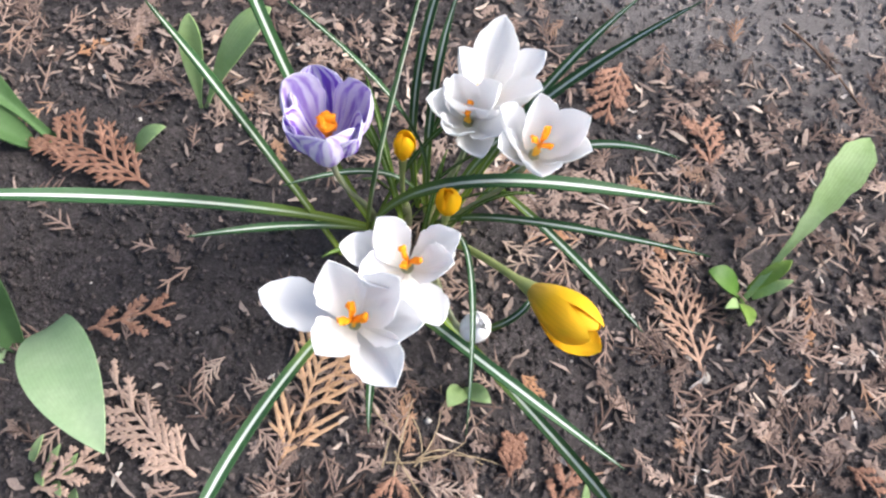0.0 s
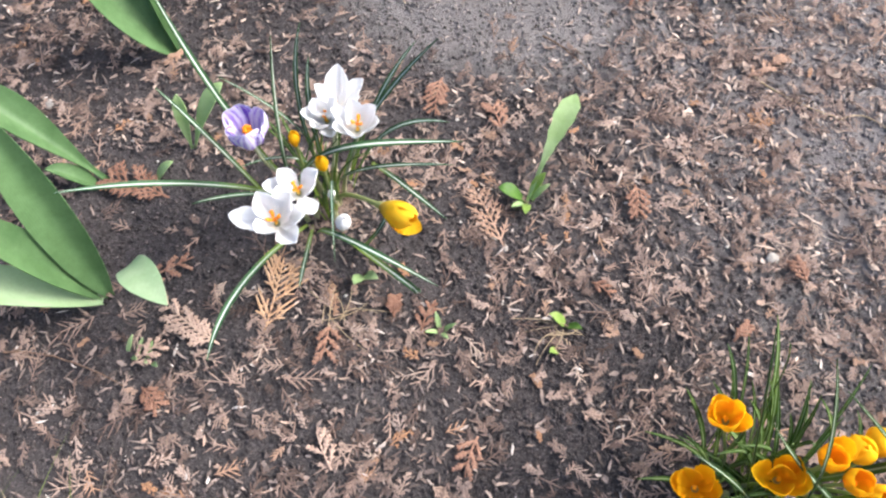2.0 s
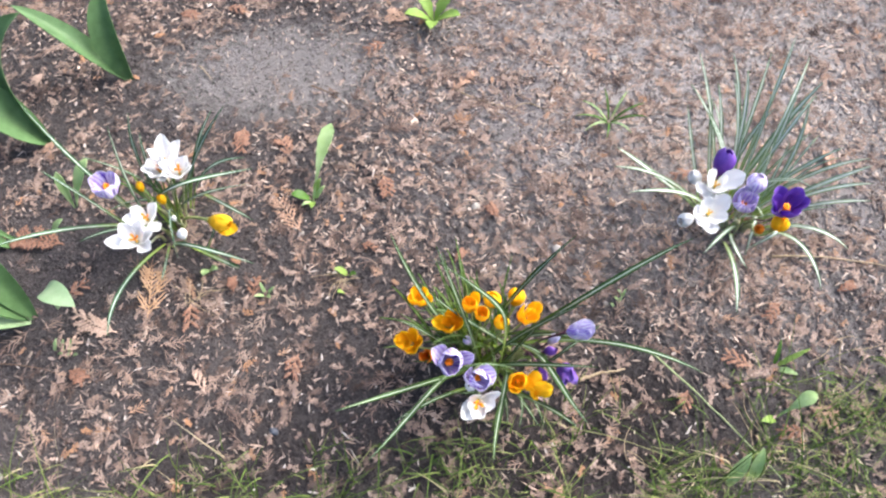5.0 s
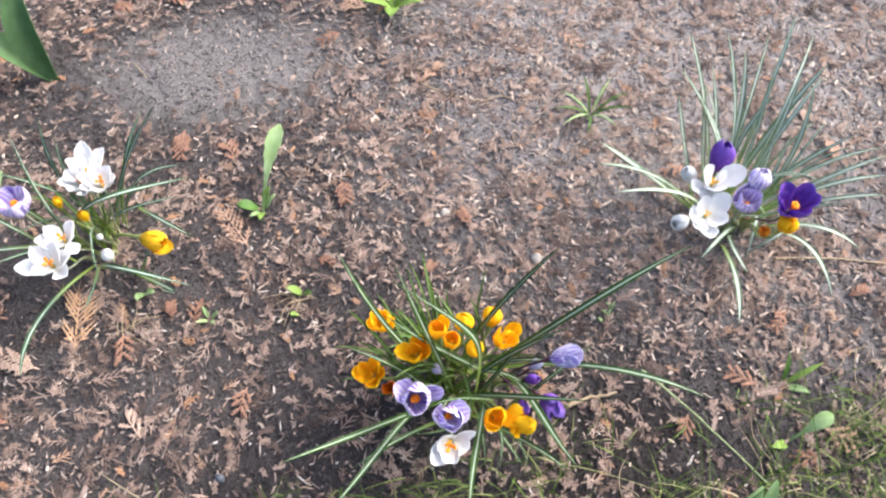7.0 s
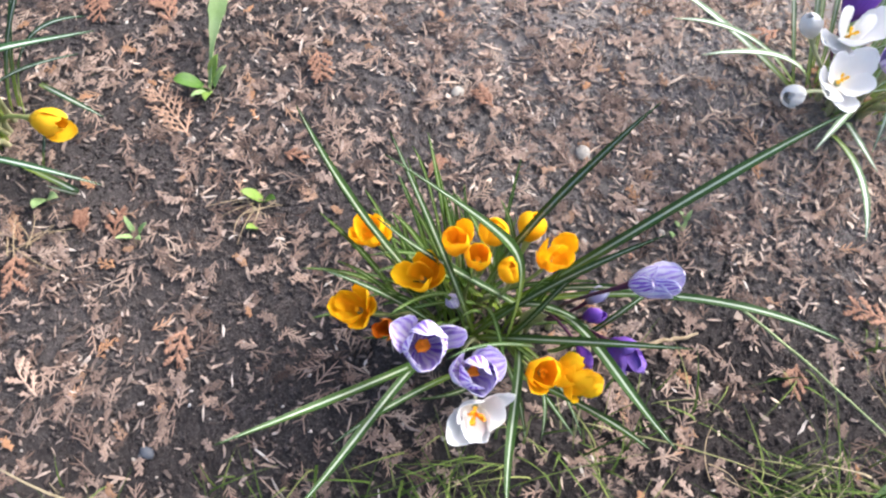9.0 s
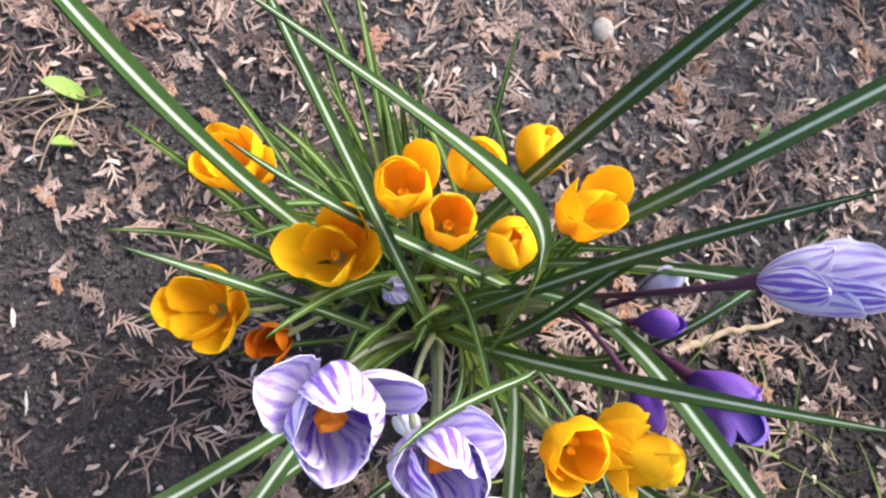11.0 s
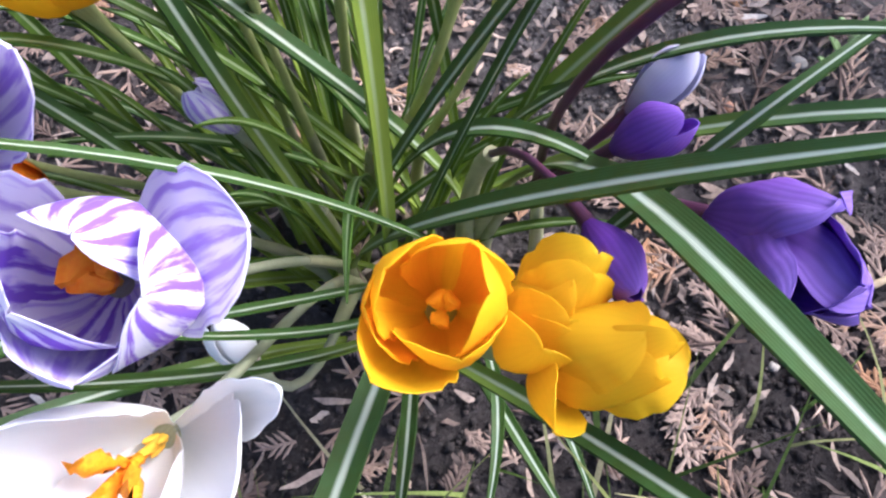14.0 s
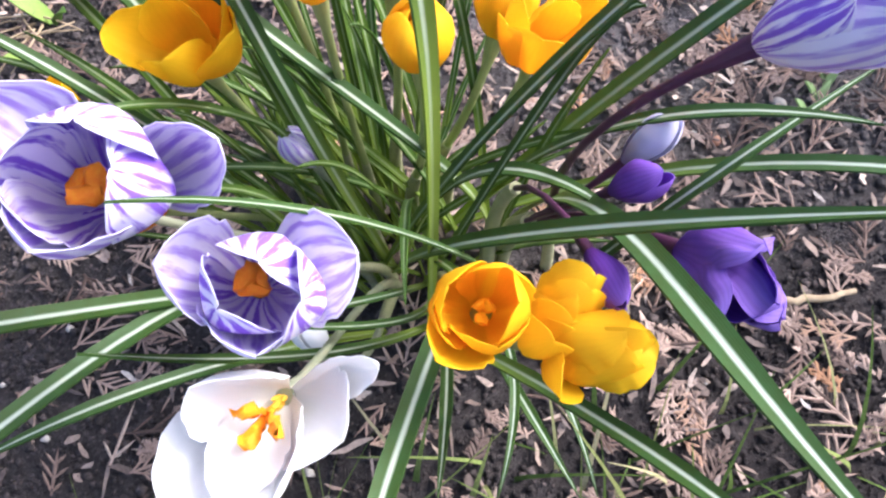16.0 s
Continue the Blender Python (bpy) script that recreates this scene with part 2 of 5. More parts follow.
SPRIGS = litter_material("dry_sprigs", [(0.0, (0.099, 0.070, 0.059)), (0.3, (0.198, 0.140, 0.116)), (0.6, (0.333, 0.240, 0.196)), (0.92, (0.432, 0.323, 0.264)), (0.97, (0.396, 0.238, 0.152)), (1.0, (0.486, 0.383, 0.312))], 0.7)
SPRAYS = litter_material("dry_sprays", [(0.0, (0.112, 0.082, 0.071)), (0.3, (0.215, 0.157, 0.131)), (0.65, (0.344, 0.256, 0.213)), (0.88, (0.430, 0.332, 0.279)), (0.96, (0.344, 0.210, 0.135)), (1.0, (0.404, 0.227, 0.131))], 0.7)
FROND_TAN = frond_material("tan_frond", (0.38, 0.21, 0.105), (0.60, 0.39, 0.235))
FROND_RED = frond_material("reddish_frond", (0.17, 0.085, 0.055), (0.36, 0.205, 0.14))
FROND_BROWN = frond_material("brown_frond", (0.28, 0.165, 0.11), (0.52, 0.35, 0.25))
FROND_PALE = frond_material("pale_frond", (0.35, 0.24, 0.18), (0.55, 0.4, 0.31))
LEAF = crocus_leaf_material("crocus_leaf_green", (0.044, 0.086, 0.011), (0.038, 0.080, 0.018), 0.045, (0.52, 0.60, 0.48), 0.12)
LEAF_BLUE = crocus_leaf_material("bluish_crocus_leaf_green", (0.036, 0.092, 0.034), (0.042, 0.105, 0.042), 0.06, (0.74, 0.82, 0.74), 0.15)
LEAF_YOUNG = crocus_leaf_material("young_crocus_leaf_green", (0.095, 0.165, 0.014), (0.062, 0.128, 0.016), 0.05, (0.36, 0.46, 0.24))
# third clump's leaf: green and rib lightened to stand in for reflected sky
LEAF_SHEEN = crocus_leaf_material("sheen_crocus_leaf_green", (0.24, 0.36, 0.19), (0.33, 0.45, 0.28), 0.13, (0.92, 0.95, 0.90), 0.25)
TULIP = plain_leaf_material("tulip_leaf_green", (0.085, 0.17, 0.06), (0.14, 0.25, 0.10), 0.5, 0.22, 6.0)
TULIP_PALE = plain_leaf_material("pale_tulip_leaf", (0.36, 0.52, 0.27), (0.46, 0.6, 0.36), 0.5, 0.3, 6.0, 0.08)
WEED = plain_leaf_material("weed_green", (0.38, 0.54, 0.22), (0.5, 0.65, 0.34), 0.5, 0.42, 3.0)
WEED_MID = plain_leaf_material("fresh_weed_green", (0.24, 0.38, 0.07), (0.34, 0.48, 0.12), 0.5, 0.35, 3.0)
WEED_DARK = plain_leaf_material("dark_weed_green", (0.07, 0.17, 0.02), (0.13, 0.24, 0.045), 0.5, 0.25, 3.0)
GRASS = litter_material("grass_blades", [(0.0, (0.07, 0.12, 0.025)), (0.5, (0.14, 0.21, 0.05)), (0.85, (0.25, 0.28, 0.10)), (1.0, (0.42, 0.36, 0.24))], 0.55)
STALK_GREEN = rough_material("pale_green_stalk", (0.22, 0.28, 0.12), (0.36, 0.42, 0.22), 200)
STRAW = rough_material("dry_stalk", (0.25, 0.18, 0.1), (0.48, 0.38, 0.25), 200)
TWIG = rough_material("brown_twig", (0.10, 0.06, 0.04), (0.25, 0.16, 0.11), 300)
PEBBLE_BROWN = rough_material("brown_pebble", (0.22, 0.1, 0.06), (0.36, 0.19, 0.12), 200, 0.5)
PEBBLE_DARK = rough_material("dark_pebble", (0.045, 0.05, 0.065), (0.09, 0.1, 0.12), 200, 0.5)
PEBBLE = rough_material("pale_pebble", (0.2, 0.18, 0.16), (0.38, 0.35, 0.31), 300, 0.65)
WHITE = petal_material("white_petal", (0.95, 0.95, 0.95), (0.97, 0.97, 0.97), (0.88, 0.87, 0.80), 0.3, 0.015)
YELLOW = petal_material("yellow_petal", (1.0, 0.70, 0.008), (1.0, 0.73, 0.012), (1.0, 0.68, 0.007), 0.55, 0.04)
LEMON = petal_material("pale_yellow_petal", (0.95, 0.66, 0.02), (0.96, 0.68, 0.03), (0.7, 0.5, 0.12), 0.42, 0.1)
ORANGE = petal_material("orange_petal", (0.8, 0.22, 0.006), (0.9, 0.3, 0.01), (0.5, 0.14, 0.01), 0.3, 0.12)
STRIPED = striped_material("striped_petal", (0.85, 0.82, 0.94), (0.30, 0.155, 0.68), 1.1)
LILAC = striped_material("lilac_petal", (0.84, 0.80, 0.93), (0.47, 0.33, 0.76), 0.75)
VIOLET = petal_material("violet_petal", (0.22, 0.085, 0.48), (0.31, 0.19, 0.64), (0.10, 0.02, 0.25), 0.35, 0.25)
PURPLE = petal_material("purple_petal", (0.20, 0.065, 0.48), (0.32, 0.16, 0.66), (0.10, 0.02, 0.22), 0.35, 0.25)
STIGMA = rough_material("deep_orange_stigma", (0.95, 0.22, 0.0), (1.0, 0.36, 0.008), 900, 0.6)
STIGMA_YELLOW = rough_material("yellow_orange_stigma", (0.9, 0.24, 0.0), (1.0, 0.4, 0.005), 900, 0.6)
STIGMA_GOLD = rough_material("golden_stigma", (0.95, 0.50, 0.0), (1.0, 0.60, 0.01), 900, 0.6)
PALE_LILAC = petal_material("pale_lilac_petal", (0.62, 0.62, 0.80), (0.72, 0.72, 0.88), (0.2, 0.12, 0.25), 0.35, 0.06)
STYLE = rough_material("yellow_style", (0.8, 0.42, 0.02), (0.9, 0.55, 0.06), 600, 0.6)
TUBE_WHITE = plain_leaf_material("pale_tube", (0.32, 0.36, 0.22), (0.48, 0.5, 0.36), 0.5, 0.3, 4.0)
TUBE_YELLOW = plain_leaf_material("yellowish_tube", (0.3, 0.37, 0.12), (0.46, 0.5, 0.22), 0.5, 0.3, 4.0)
TUBE_PURPLE = plain_leaf_material("dark_purple_tube", (0.05, 0.012, 0.035), (0.10, 0.03, 0.08), 0.45, 0.1, 4.0)
SHEATH = plain_leaf_material("papery_sheath", (0.36, 0.38, 0.2), (0.55, 0.54, 0.34), 0.6, 0.3, 6.0)


# ---- shared builders ----
def mesh_from(name, verts, faces, uvs, mat, smooth=True, crease=70):
    me = bpy.data.meshes.new(name)
    me.from_pydata([tuple(v) for v in verts], [], faces)
    if uvs is not None:
        layer = me.uv_layers.new(name="UVMap")
        idx = np.empty(len(me.loops), dtype=np.int32)
        me.loops.foreach_get("vertex_index", idx)
        layer.data.foreach_set("uv", np.asarray(uvs, dtype=np.float32)[idx].ravel())
    me.materials.append(mat)
    me.polygons.foreach_set("use_smooth", [smooth] * len(me.polygons))
    if smooth:
        me.set_sharp_from_angle(angle=radians(crease))
    me.update()
    return me


def part(name, geometry, mat, parent, label=""):
    """One mesh object under a thing or a part; the geometry is given from the top thing's origin."""
    verts, faces, uvs = geometry
    ob = new(name, mesh_from(name, verts, faces, uvs, mat))
    ob.parent = parent
    if label:
        ob["label"] = label
    return ob


def thing(name, place, label, category, group="", kind=""):
    ob = new(name)
    ob.empty_display_size = 0.01
    ob.location = place
    return tagged(ob, label, category, group, kind)


def sheet(grid, thick):
    """A thin closed body from a grid of places (rows along the length), with u across and v along."""
    rows, cols = grid.shape[:2]
    across, along = np.gradient(grid, axis=1), np.gradient(grid, axis=0)
    nor = np.cross(along, across)
    nor /= np.maximum(np.linalg.norm(nor, axis=2, keepdims=True), 1e-9)
    verts = np.concatenate([(grid + nor * thick / 2).reshape(-1, 3), (grid - nor * thick / 2).reshape(-1, 3)])
    vv, uu = np.meshgrid(np.linspace(0, 1, rows), np.linspace(0, 1, cols), indexing="ij")
    uvs = np.tile(np.stack([uu, vv], -1).reshape(-1, 2), (2, 1))
    k, faces = rows * cols, []
    for i in range(rows - 1):
        for j in range(cols - 1):
            a = i * cols + j
            faces += [(a, a + cols, a + cols + 1, a + 1), (k + a, k + a + 1, k + a + cols + 1, k + a + cols)]
    rim = [j for j in range(cols)] + [i * cols + cols - 1 for i in range(1, rows)] + [(rows - 1) * cols + j for j in range(cols - 2, -1, -1)] + [i * cols for i in range(rows - 2, 0, -1)]
    for a, b in zip(rim, rim[1:] + rim[:1]):
        faces.append((a, b, k + b, k + a))
    return verts, faces, uvs


def curve3(a, b, c, d, n):
    """Places along a cubic curve."""
    s = np.linspace(0, 1, n)[:, None]
    a, b, c, d = (np.asarray(p, float) for p in (a, b, c, d))
    return (1 - s) ** 3 * a + 3 * s * (1 - s) ** 2 * b + 3 * s * s * (1 - s) * c + s ** 3 * d


def ribbon(line, width, fold=0.25, cols=5, thick=0.0005, twist=0.0, wave=0.0, seed=0):
    """A blade along a line. width: half widths along it; fold: how far the edges rise; twist: degrees about its own length, from foot to tip."""
    line = np.asarray(line, float)
    n = len(line)
    t = np.gradient(line, axis=0)
    t /= np.linalg.norm(t, axis=1, keepdims=True)
    flat = line[-1] - line[0]
    side0 = np.cross(flat, (0, 0, 1.0))
    if np.linalg.norm(side0) < 1e-5:
        side0 = np.array((1.0, 0, 0))
    side = side0 - t * (t @ side0)[:, None]
    side /= np.linalg.norm(side, axis=1, keepdims=True)
    up = np.cross(side, t)
    ang = np.radians(np.linspace(0.25, 1, n) * twist)[:, None]
    side, up = side * np.cos(ang) + up * np.sin(ang), up * np.cos(ang) - side * np.sin(ang)
    s = np.linspace(-1, 1, cols)
    ripple = wave * np.sin(np.linspace(0, 9, n) + seed)
    grid = line[:, None] + side[:, None] * (s[None, :, None] * width[:, None, None]) + up[:, None] * ((np.abs(s) ** 1.4)[None, :, None] * (fold * width)[:, None, None] + (s[None, :] * ripple[:, None])[..., None])
    return sheet(grid, thick)


def tube(line, radii, sides=8):
    line = np.asarray(line, float)
    t = np.gradient(line, axis=0)
    t /= np.linalg.norm(t, axis=1, keepdims=True)
    ref = np.array((0.31, 0.87, 0.2))
    a = np.cross(t, ref)
    a /= np.linalg.norm(a, axis=1, keepdims=True)
    b = np.cross(t, a)
    ph = np.linspace(0, 2 * np.pi, sides, endpoint=False)
    ring = a[:, None] * np.cos(ph)[None, :, None] + b[:, None] * np.sin(ph)[None, :, None]
    verts = (line[:, None] + ring * np.asarray(radii)[:, None, None]).reshape(-1, 3)
    n = len(line)
    uvs = np.stack(np.meshgrid(np.linspace(0, 1, n), np.linspace(0, 1, sides), indexing="ij")[::-1], -1).reshape(-1, 2)
    faces = [(i * sides + j, i * sides + (j + 1) % sides, (i + 1) * sides + (j + 1) % sides, (i + 1) * sides + j) for i in range(n - 1) for j in range(sides)]
    faces += [tuple(range(sides))[::-1], tuple((n - 1) * sides + j for j in range(sides))]
    return verts, faces, uvs


def joined(pieces):
    verts, faces, uvs, k = [], [], [], 0
    for v, f, t in pieces:
        verts.append(np.asarray(v, float))
        uvs.append(np.asarray(t, float) if t is not None else np.zeros((len(v), 2)))
        faces += [tuple(i + k for i in q) for q in f]
        k += len(v)
    return np.concatenate(verts), faces, np.concatenate(uvs)


# ---- the bed ----
def height(x, y):
    """The soil's height."""
    v = Vector((x, y, 0.3))
    return 0.006 * noise.noise(v * 4.0) + 0.0032 * noise.noise(v * 17.0) + 0.0016 * noise.noise(v * 55.0)


def axis_steps(lo, hi, step, far):
    inner = list(np.arange(lo, hi + step / 2, step))
    out, d, lower, upper = [], step, [lo], [hi]
    while lower[-1] > -far:
        d *= 1.5
        lower.append(lower[-1] - d)
        upper.append(upper[-1] + d)
    return lower[:0:-1] + inner + upper[1:]


def build_ground():
    xs, ys = axis_steps(-0.2, 1.45, 0.0045, 60.0), axis_steps(-0.6, 0.8, 0.0045, 60.0)
    nx, ny = len(xs), len(ys)
    verts = []
    for y in ys:
        for x in xs:
            z = height(x, y)
            if -0.2 <= x <= 1.45 and -0.6 <= y <= 0.8:
                z += 0.0016 * noise.noise(Vector((x * 130, y * 130, 2.0))) + 0.0008 * noise.noise(Vector((x * 310, y * 310, 5.0)))
            verts.append((x, y, z))
    faces = [(j * nx + i, j * nx + i + 1, (j + 1) * nx + i + 1, (j + 1) * nx + i) for j in range(ny - 1) for i in range(nx - 1)]
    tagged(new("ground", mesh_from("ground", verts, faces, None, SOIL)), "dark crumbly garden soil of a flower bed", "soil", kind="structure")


build_ground()


# ---- crocuses ----
LEAF_OF = {"crocus_leaf_tuft": LEAF_BLUE, "crocus_leaf_tuft.002": LEAF_SHEEN}


def crocus_leaf(tuft, foot, knee, tip, width=0.005, knee2=None, twist=0.0, mat=None, sharp=1.0):
    """A narrow leaf with a pale midrib: it rises from foot (x, y), bends towards knee (and knee2) and ends at tip. sharp: over 1 for a leaf creased at its knee."""
    o = np.array(tuft.location)
    a, k, d = np.array((*foot, height(*foot) - 0.004)), np.array(knee, float), np.array(tip, float)
    if sharp > 1:
        q = np.linspace(0, 1, 30)[:, None]
        line = ((1 - q) ** 2 * a + 2 * sharp * q * (1 - q) * k + q * q * d) / ((1 - q) ** 2 + 2 * sharp * q * (1 - q) + q * q)
    elif knee2 is None:
        line = curve3(a, a + (k - a) * 2 / 3, d + (k - d) * 2 / 3, d, 22)
    else:
        line = curve3(a, k, knee2, d, 22)
    v = np.linspace(0, 1, len(line))
    w = width / 2 * np.minimum(1, 0.62 + 1.2 * v) * np.minimum(1, ((1 - v) / 0.3) ** 0.75 + 0.05)
    return part("leaf", ribbon(line - o, w, 0.28, 7, 0.0005, twist), mat or LEAF_OF.get(tuft.name, LEAF), tuft)


PROFILES = {
    "cup": (52, 16, -12),
    "egg": (52, 8, -74),
    "bud": (32, 6, -50),
}


def petal(turn, shape, length, width, wobble, inner, blunt, closed=False):
    """One petal round the z axis, at the angle turn. Returns its geometry, seen from the throat. closed: wrapped round its neighbours."""
    rows, cols = 17, 11
    t0, t1, t2 = shape
    v = 1 - (1 - np.linspace(0, 1, rows)) ** 1.7
    th = np.radians(np.where(v < 0.5, t0 + (t1 - t0) * v * 2, t1 + (t2 - t1) * (v * 2 - 1)) - (4 if inner else 0))
    ds = np.diff(v) * length
    r = (0.0016 * length / 0.03 + np.concatenate([[0], np.cumsum(np.sin(th[:-1]) * ds)])) * (0.84 if inner else 1.0)
    z = np.concatenate([[0], np.cumsum(np.cos(th[:-1]) * ds)])
    x = np.clip((v - 0.58) / 0.42, 0, 1)
    f = np.where(v < 0.58, 0.24 + 0.76 * np.sin(np.pi / 2 * v / 0.58) ** 1.15, (1 - x ** (2.0 if blunt < 0.6 else 1.5)) ** blunt)
    half = width / 2 * np.maximum(f, 0.05)
    if closed:
        bend = np.maximum(np.abs(r) * 1.04, 0.07 * length)
        half = np.minimum(half, bend * 1.25)
    else:
        bend = np.clip(0.8 * np.abs(r) + 0.22 * length, 0.33 * length, length)
    s = np.sin(np.linspace(-1, 1, cols) * np.pi / 2)
    grid = np.zeros((rows, cols, 3))
    for i in range(rows):
        ph = half[i] * s / bend[i]
        lat, inn = bend[i] * np.sin(ph), bend[i] * (1 - np.cos(ph)) * (1.0 if closed else 0.85)
        rip = (0.0006 * np.sin(s * 2.4 + v[i] * 4 + wobble) * v[i] - 0.0009 * np.abs(s) ** 3 * v[i] * (0.4 + 0.6 * math.sin(wobble))) * (0.3 if closed else 1.0) * length / 0.03
        grid[i, :, 0] = r[i] - np.cos(th[i]) * (inn + rip)
        grid[i, :, 1] = lat
        grid[i, :, 2] = z[i] + np.sin(th[i]) * (inn + rip)
    c, q = math.cos(turn), math.sin(turn)
    x, y = grid[..., 0].copy(), grid[..., 1].copy()
    grid[..., 0], grid[..., 1] = x * c - y * q, x * q + y * c
    return sheet(grid, 0.0002)


def stigma_geometry(size, seed, flare=1.0, fat=1.0):
    """A style that splits into three flattened, flaring and frilled lobes."""
    rng = random.Random(seed)
    pieces = []
    for k in range(3):
        a = 2.094 * k + rng.uniform(-0.35, 0.35)
        out = Vector((math.cos(a), math.sin(a), 0)) * size * rng.uniform(0.28, 0.4) * flare
        side = np.array((-math.sin(a), math.cos(a), 0))
        line = curve3((0, 0, size * 0.42), (0, 0, size * 0.75), Vector((0, 0, size * 0.9)) + out * 0.6, Vector((0, 0, size * rng.uniform(0.98, 1.15))) + out, 8)
        v, f, t = tube(line, size * fat * np.array((0.05, 0.055, 0.065, 0.08, 0.1, 0.115, 0.12, 0.09)), 10)
        mid = np.repeat(line, 10, axis=0)
        off = v - mid
        v = mid + off * 0.75 + side * (off @ side)[:, None] * np.repeat(np.linspace(0, 0.7, 8), 10)[:, None]
        v = v + np.array([[rng.gauss(0, 1) for _ in range(3)] for _ in v]) * size * 0.022
        pieces.append((v, f, t))
    return joined(pieces)


def moved(geometry, m, origin):
    v, f, t = geometry
    r, p = np.array(m.to_3x3()), np.array(m.translation)
    return np.asarray(v) @ r.T + p - origin, f, t


BLOOM_COUNT = [0]


def crocus(label, petals, head, foot, lean=(0.0, 0.0), size=0.03, wide=0.6, form="cup", spin=0.0, tube_mat=None, stigma=True, group="", skew=0.0, rise=0.4, tilts=(), blunt=0.5, reach=0.37, outer=None):
    """A crocus: head is the middle of its cup, foot its place on the soil, lean the sideways tilt of its axis (x, y against 1 up),
    skew how much further its front petals open than its back ones. tilts: degrees by which single petals open further."""
    BLOOM_COUNT[0] += 1
    rng = random.Random(BLOOM_COUNT[0])
    g = np.array((*foot, height(*foot) - 0.004))
    axis = Vector((*lean, 1.0)).normalized()
    throat = Vector(head) - axis * size * rise
    turn = axis.to_track_quat("Z", "Y").to_matrix().to_4x4()
    place = Matrix.Translation(throat) @ turn
    ob = thing("crocus", g, label, "crocus", group)
    long = (throat - Vector(g)).length
    line = curve3(g, g + np.array((0, 0, long * 0.35)), np.array(throat - axis * long * 0.4), np.array(throat + axis * size * 0.045), 12)
    rad = np.interp(np.linspace(0, 1, 12), (0, 0.75, 0.93, 1), (0.0020, 0.0014, 0.0016, 0.0032 if size > 0.02 else 0.0026)) * (size / 0.03) ** 0.5 * (0.75 if tube_mat == TUBE_PURPLE else 1.0)
    part("tube", tube(line - g, rad, 8), tube_mat or TUBE_WHITE, ob)
    if long > 0.03:
        k = line[:8 if tube_mat == TUBE_PURPLE else 6] - g
        part("sheath", tube(k, np.linspace(0.0030, 0.0019, len(k)), 8), SHEATH, ob)
    base = PROFILES[form]
    for i in range(6):
        a = radians(spin) + i * math.pi / 3 + rng.uniform(-0.1, 0.1)
        inner = i % 2 == 1
        extra = skew * math.cos(a) + (tilts[i] if i < len(tilts) else 0) + rng.uniform(-5, 5)
        shape = (base[0] + extra * 0.3, base[1] + extra * 0.8, base[2] + extra)
        geo = petal(a, shape, size * (0.9 if inner else 1.0) * rng.uniform(0.95, 1.05), size * wide * (0.95 if inner else 1.0), rng.uniform(0, 6), inner, blunt, form in ("bud", "egg"))
        part("petal", moved(geo, place, g), petals if inner or outer is None else outer, ob)
    if stigma and form != "egg":
        lobes = part("stigma", moved(stigma_geometry(size * (0.28 if petals == YELLOW else reach), BLOOM_COUNT[0], 0.5 if petals == STRIPED else 1.0), place, g), STYLE if petals == YELLOW else STIGMA if petals in (STRIPED, LILAC, PURPLE) else STIGMA_YELLOW, ob, "yellow three-lobed stigma" if petals == YELLOW else "orange three-lobed stigma")
        part("style", moved(tube(curve3((0, 0, 0), (0, 0, size * 0.1), (0, 0, size * 0.2), (0, 0, size * 0.3), 4), np.full(4, 0.0009), 6), place, g), STYLE, lobes)
    return ob


def unit(v):
    v = np.asarray(v, float)
    return v / max(np.linalg.norm(v), 1e-9)


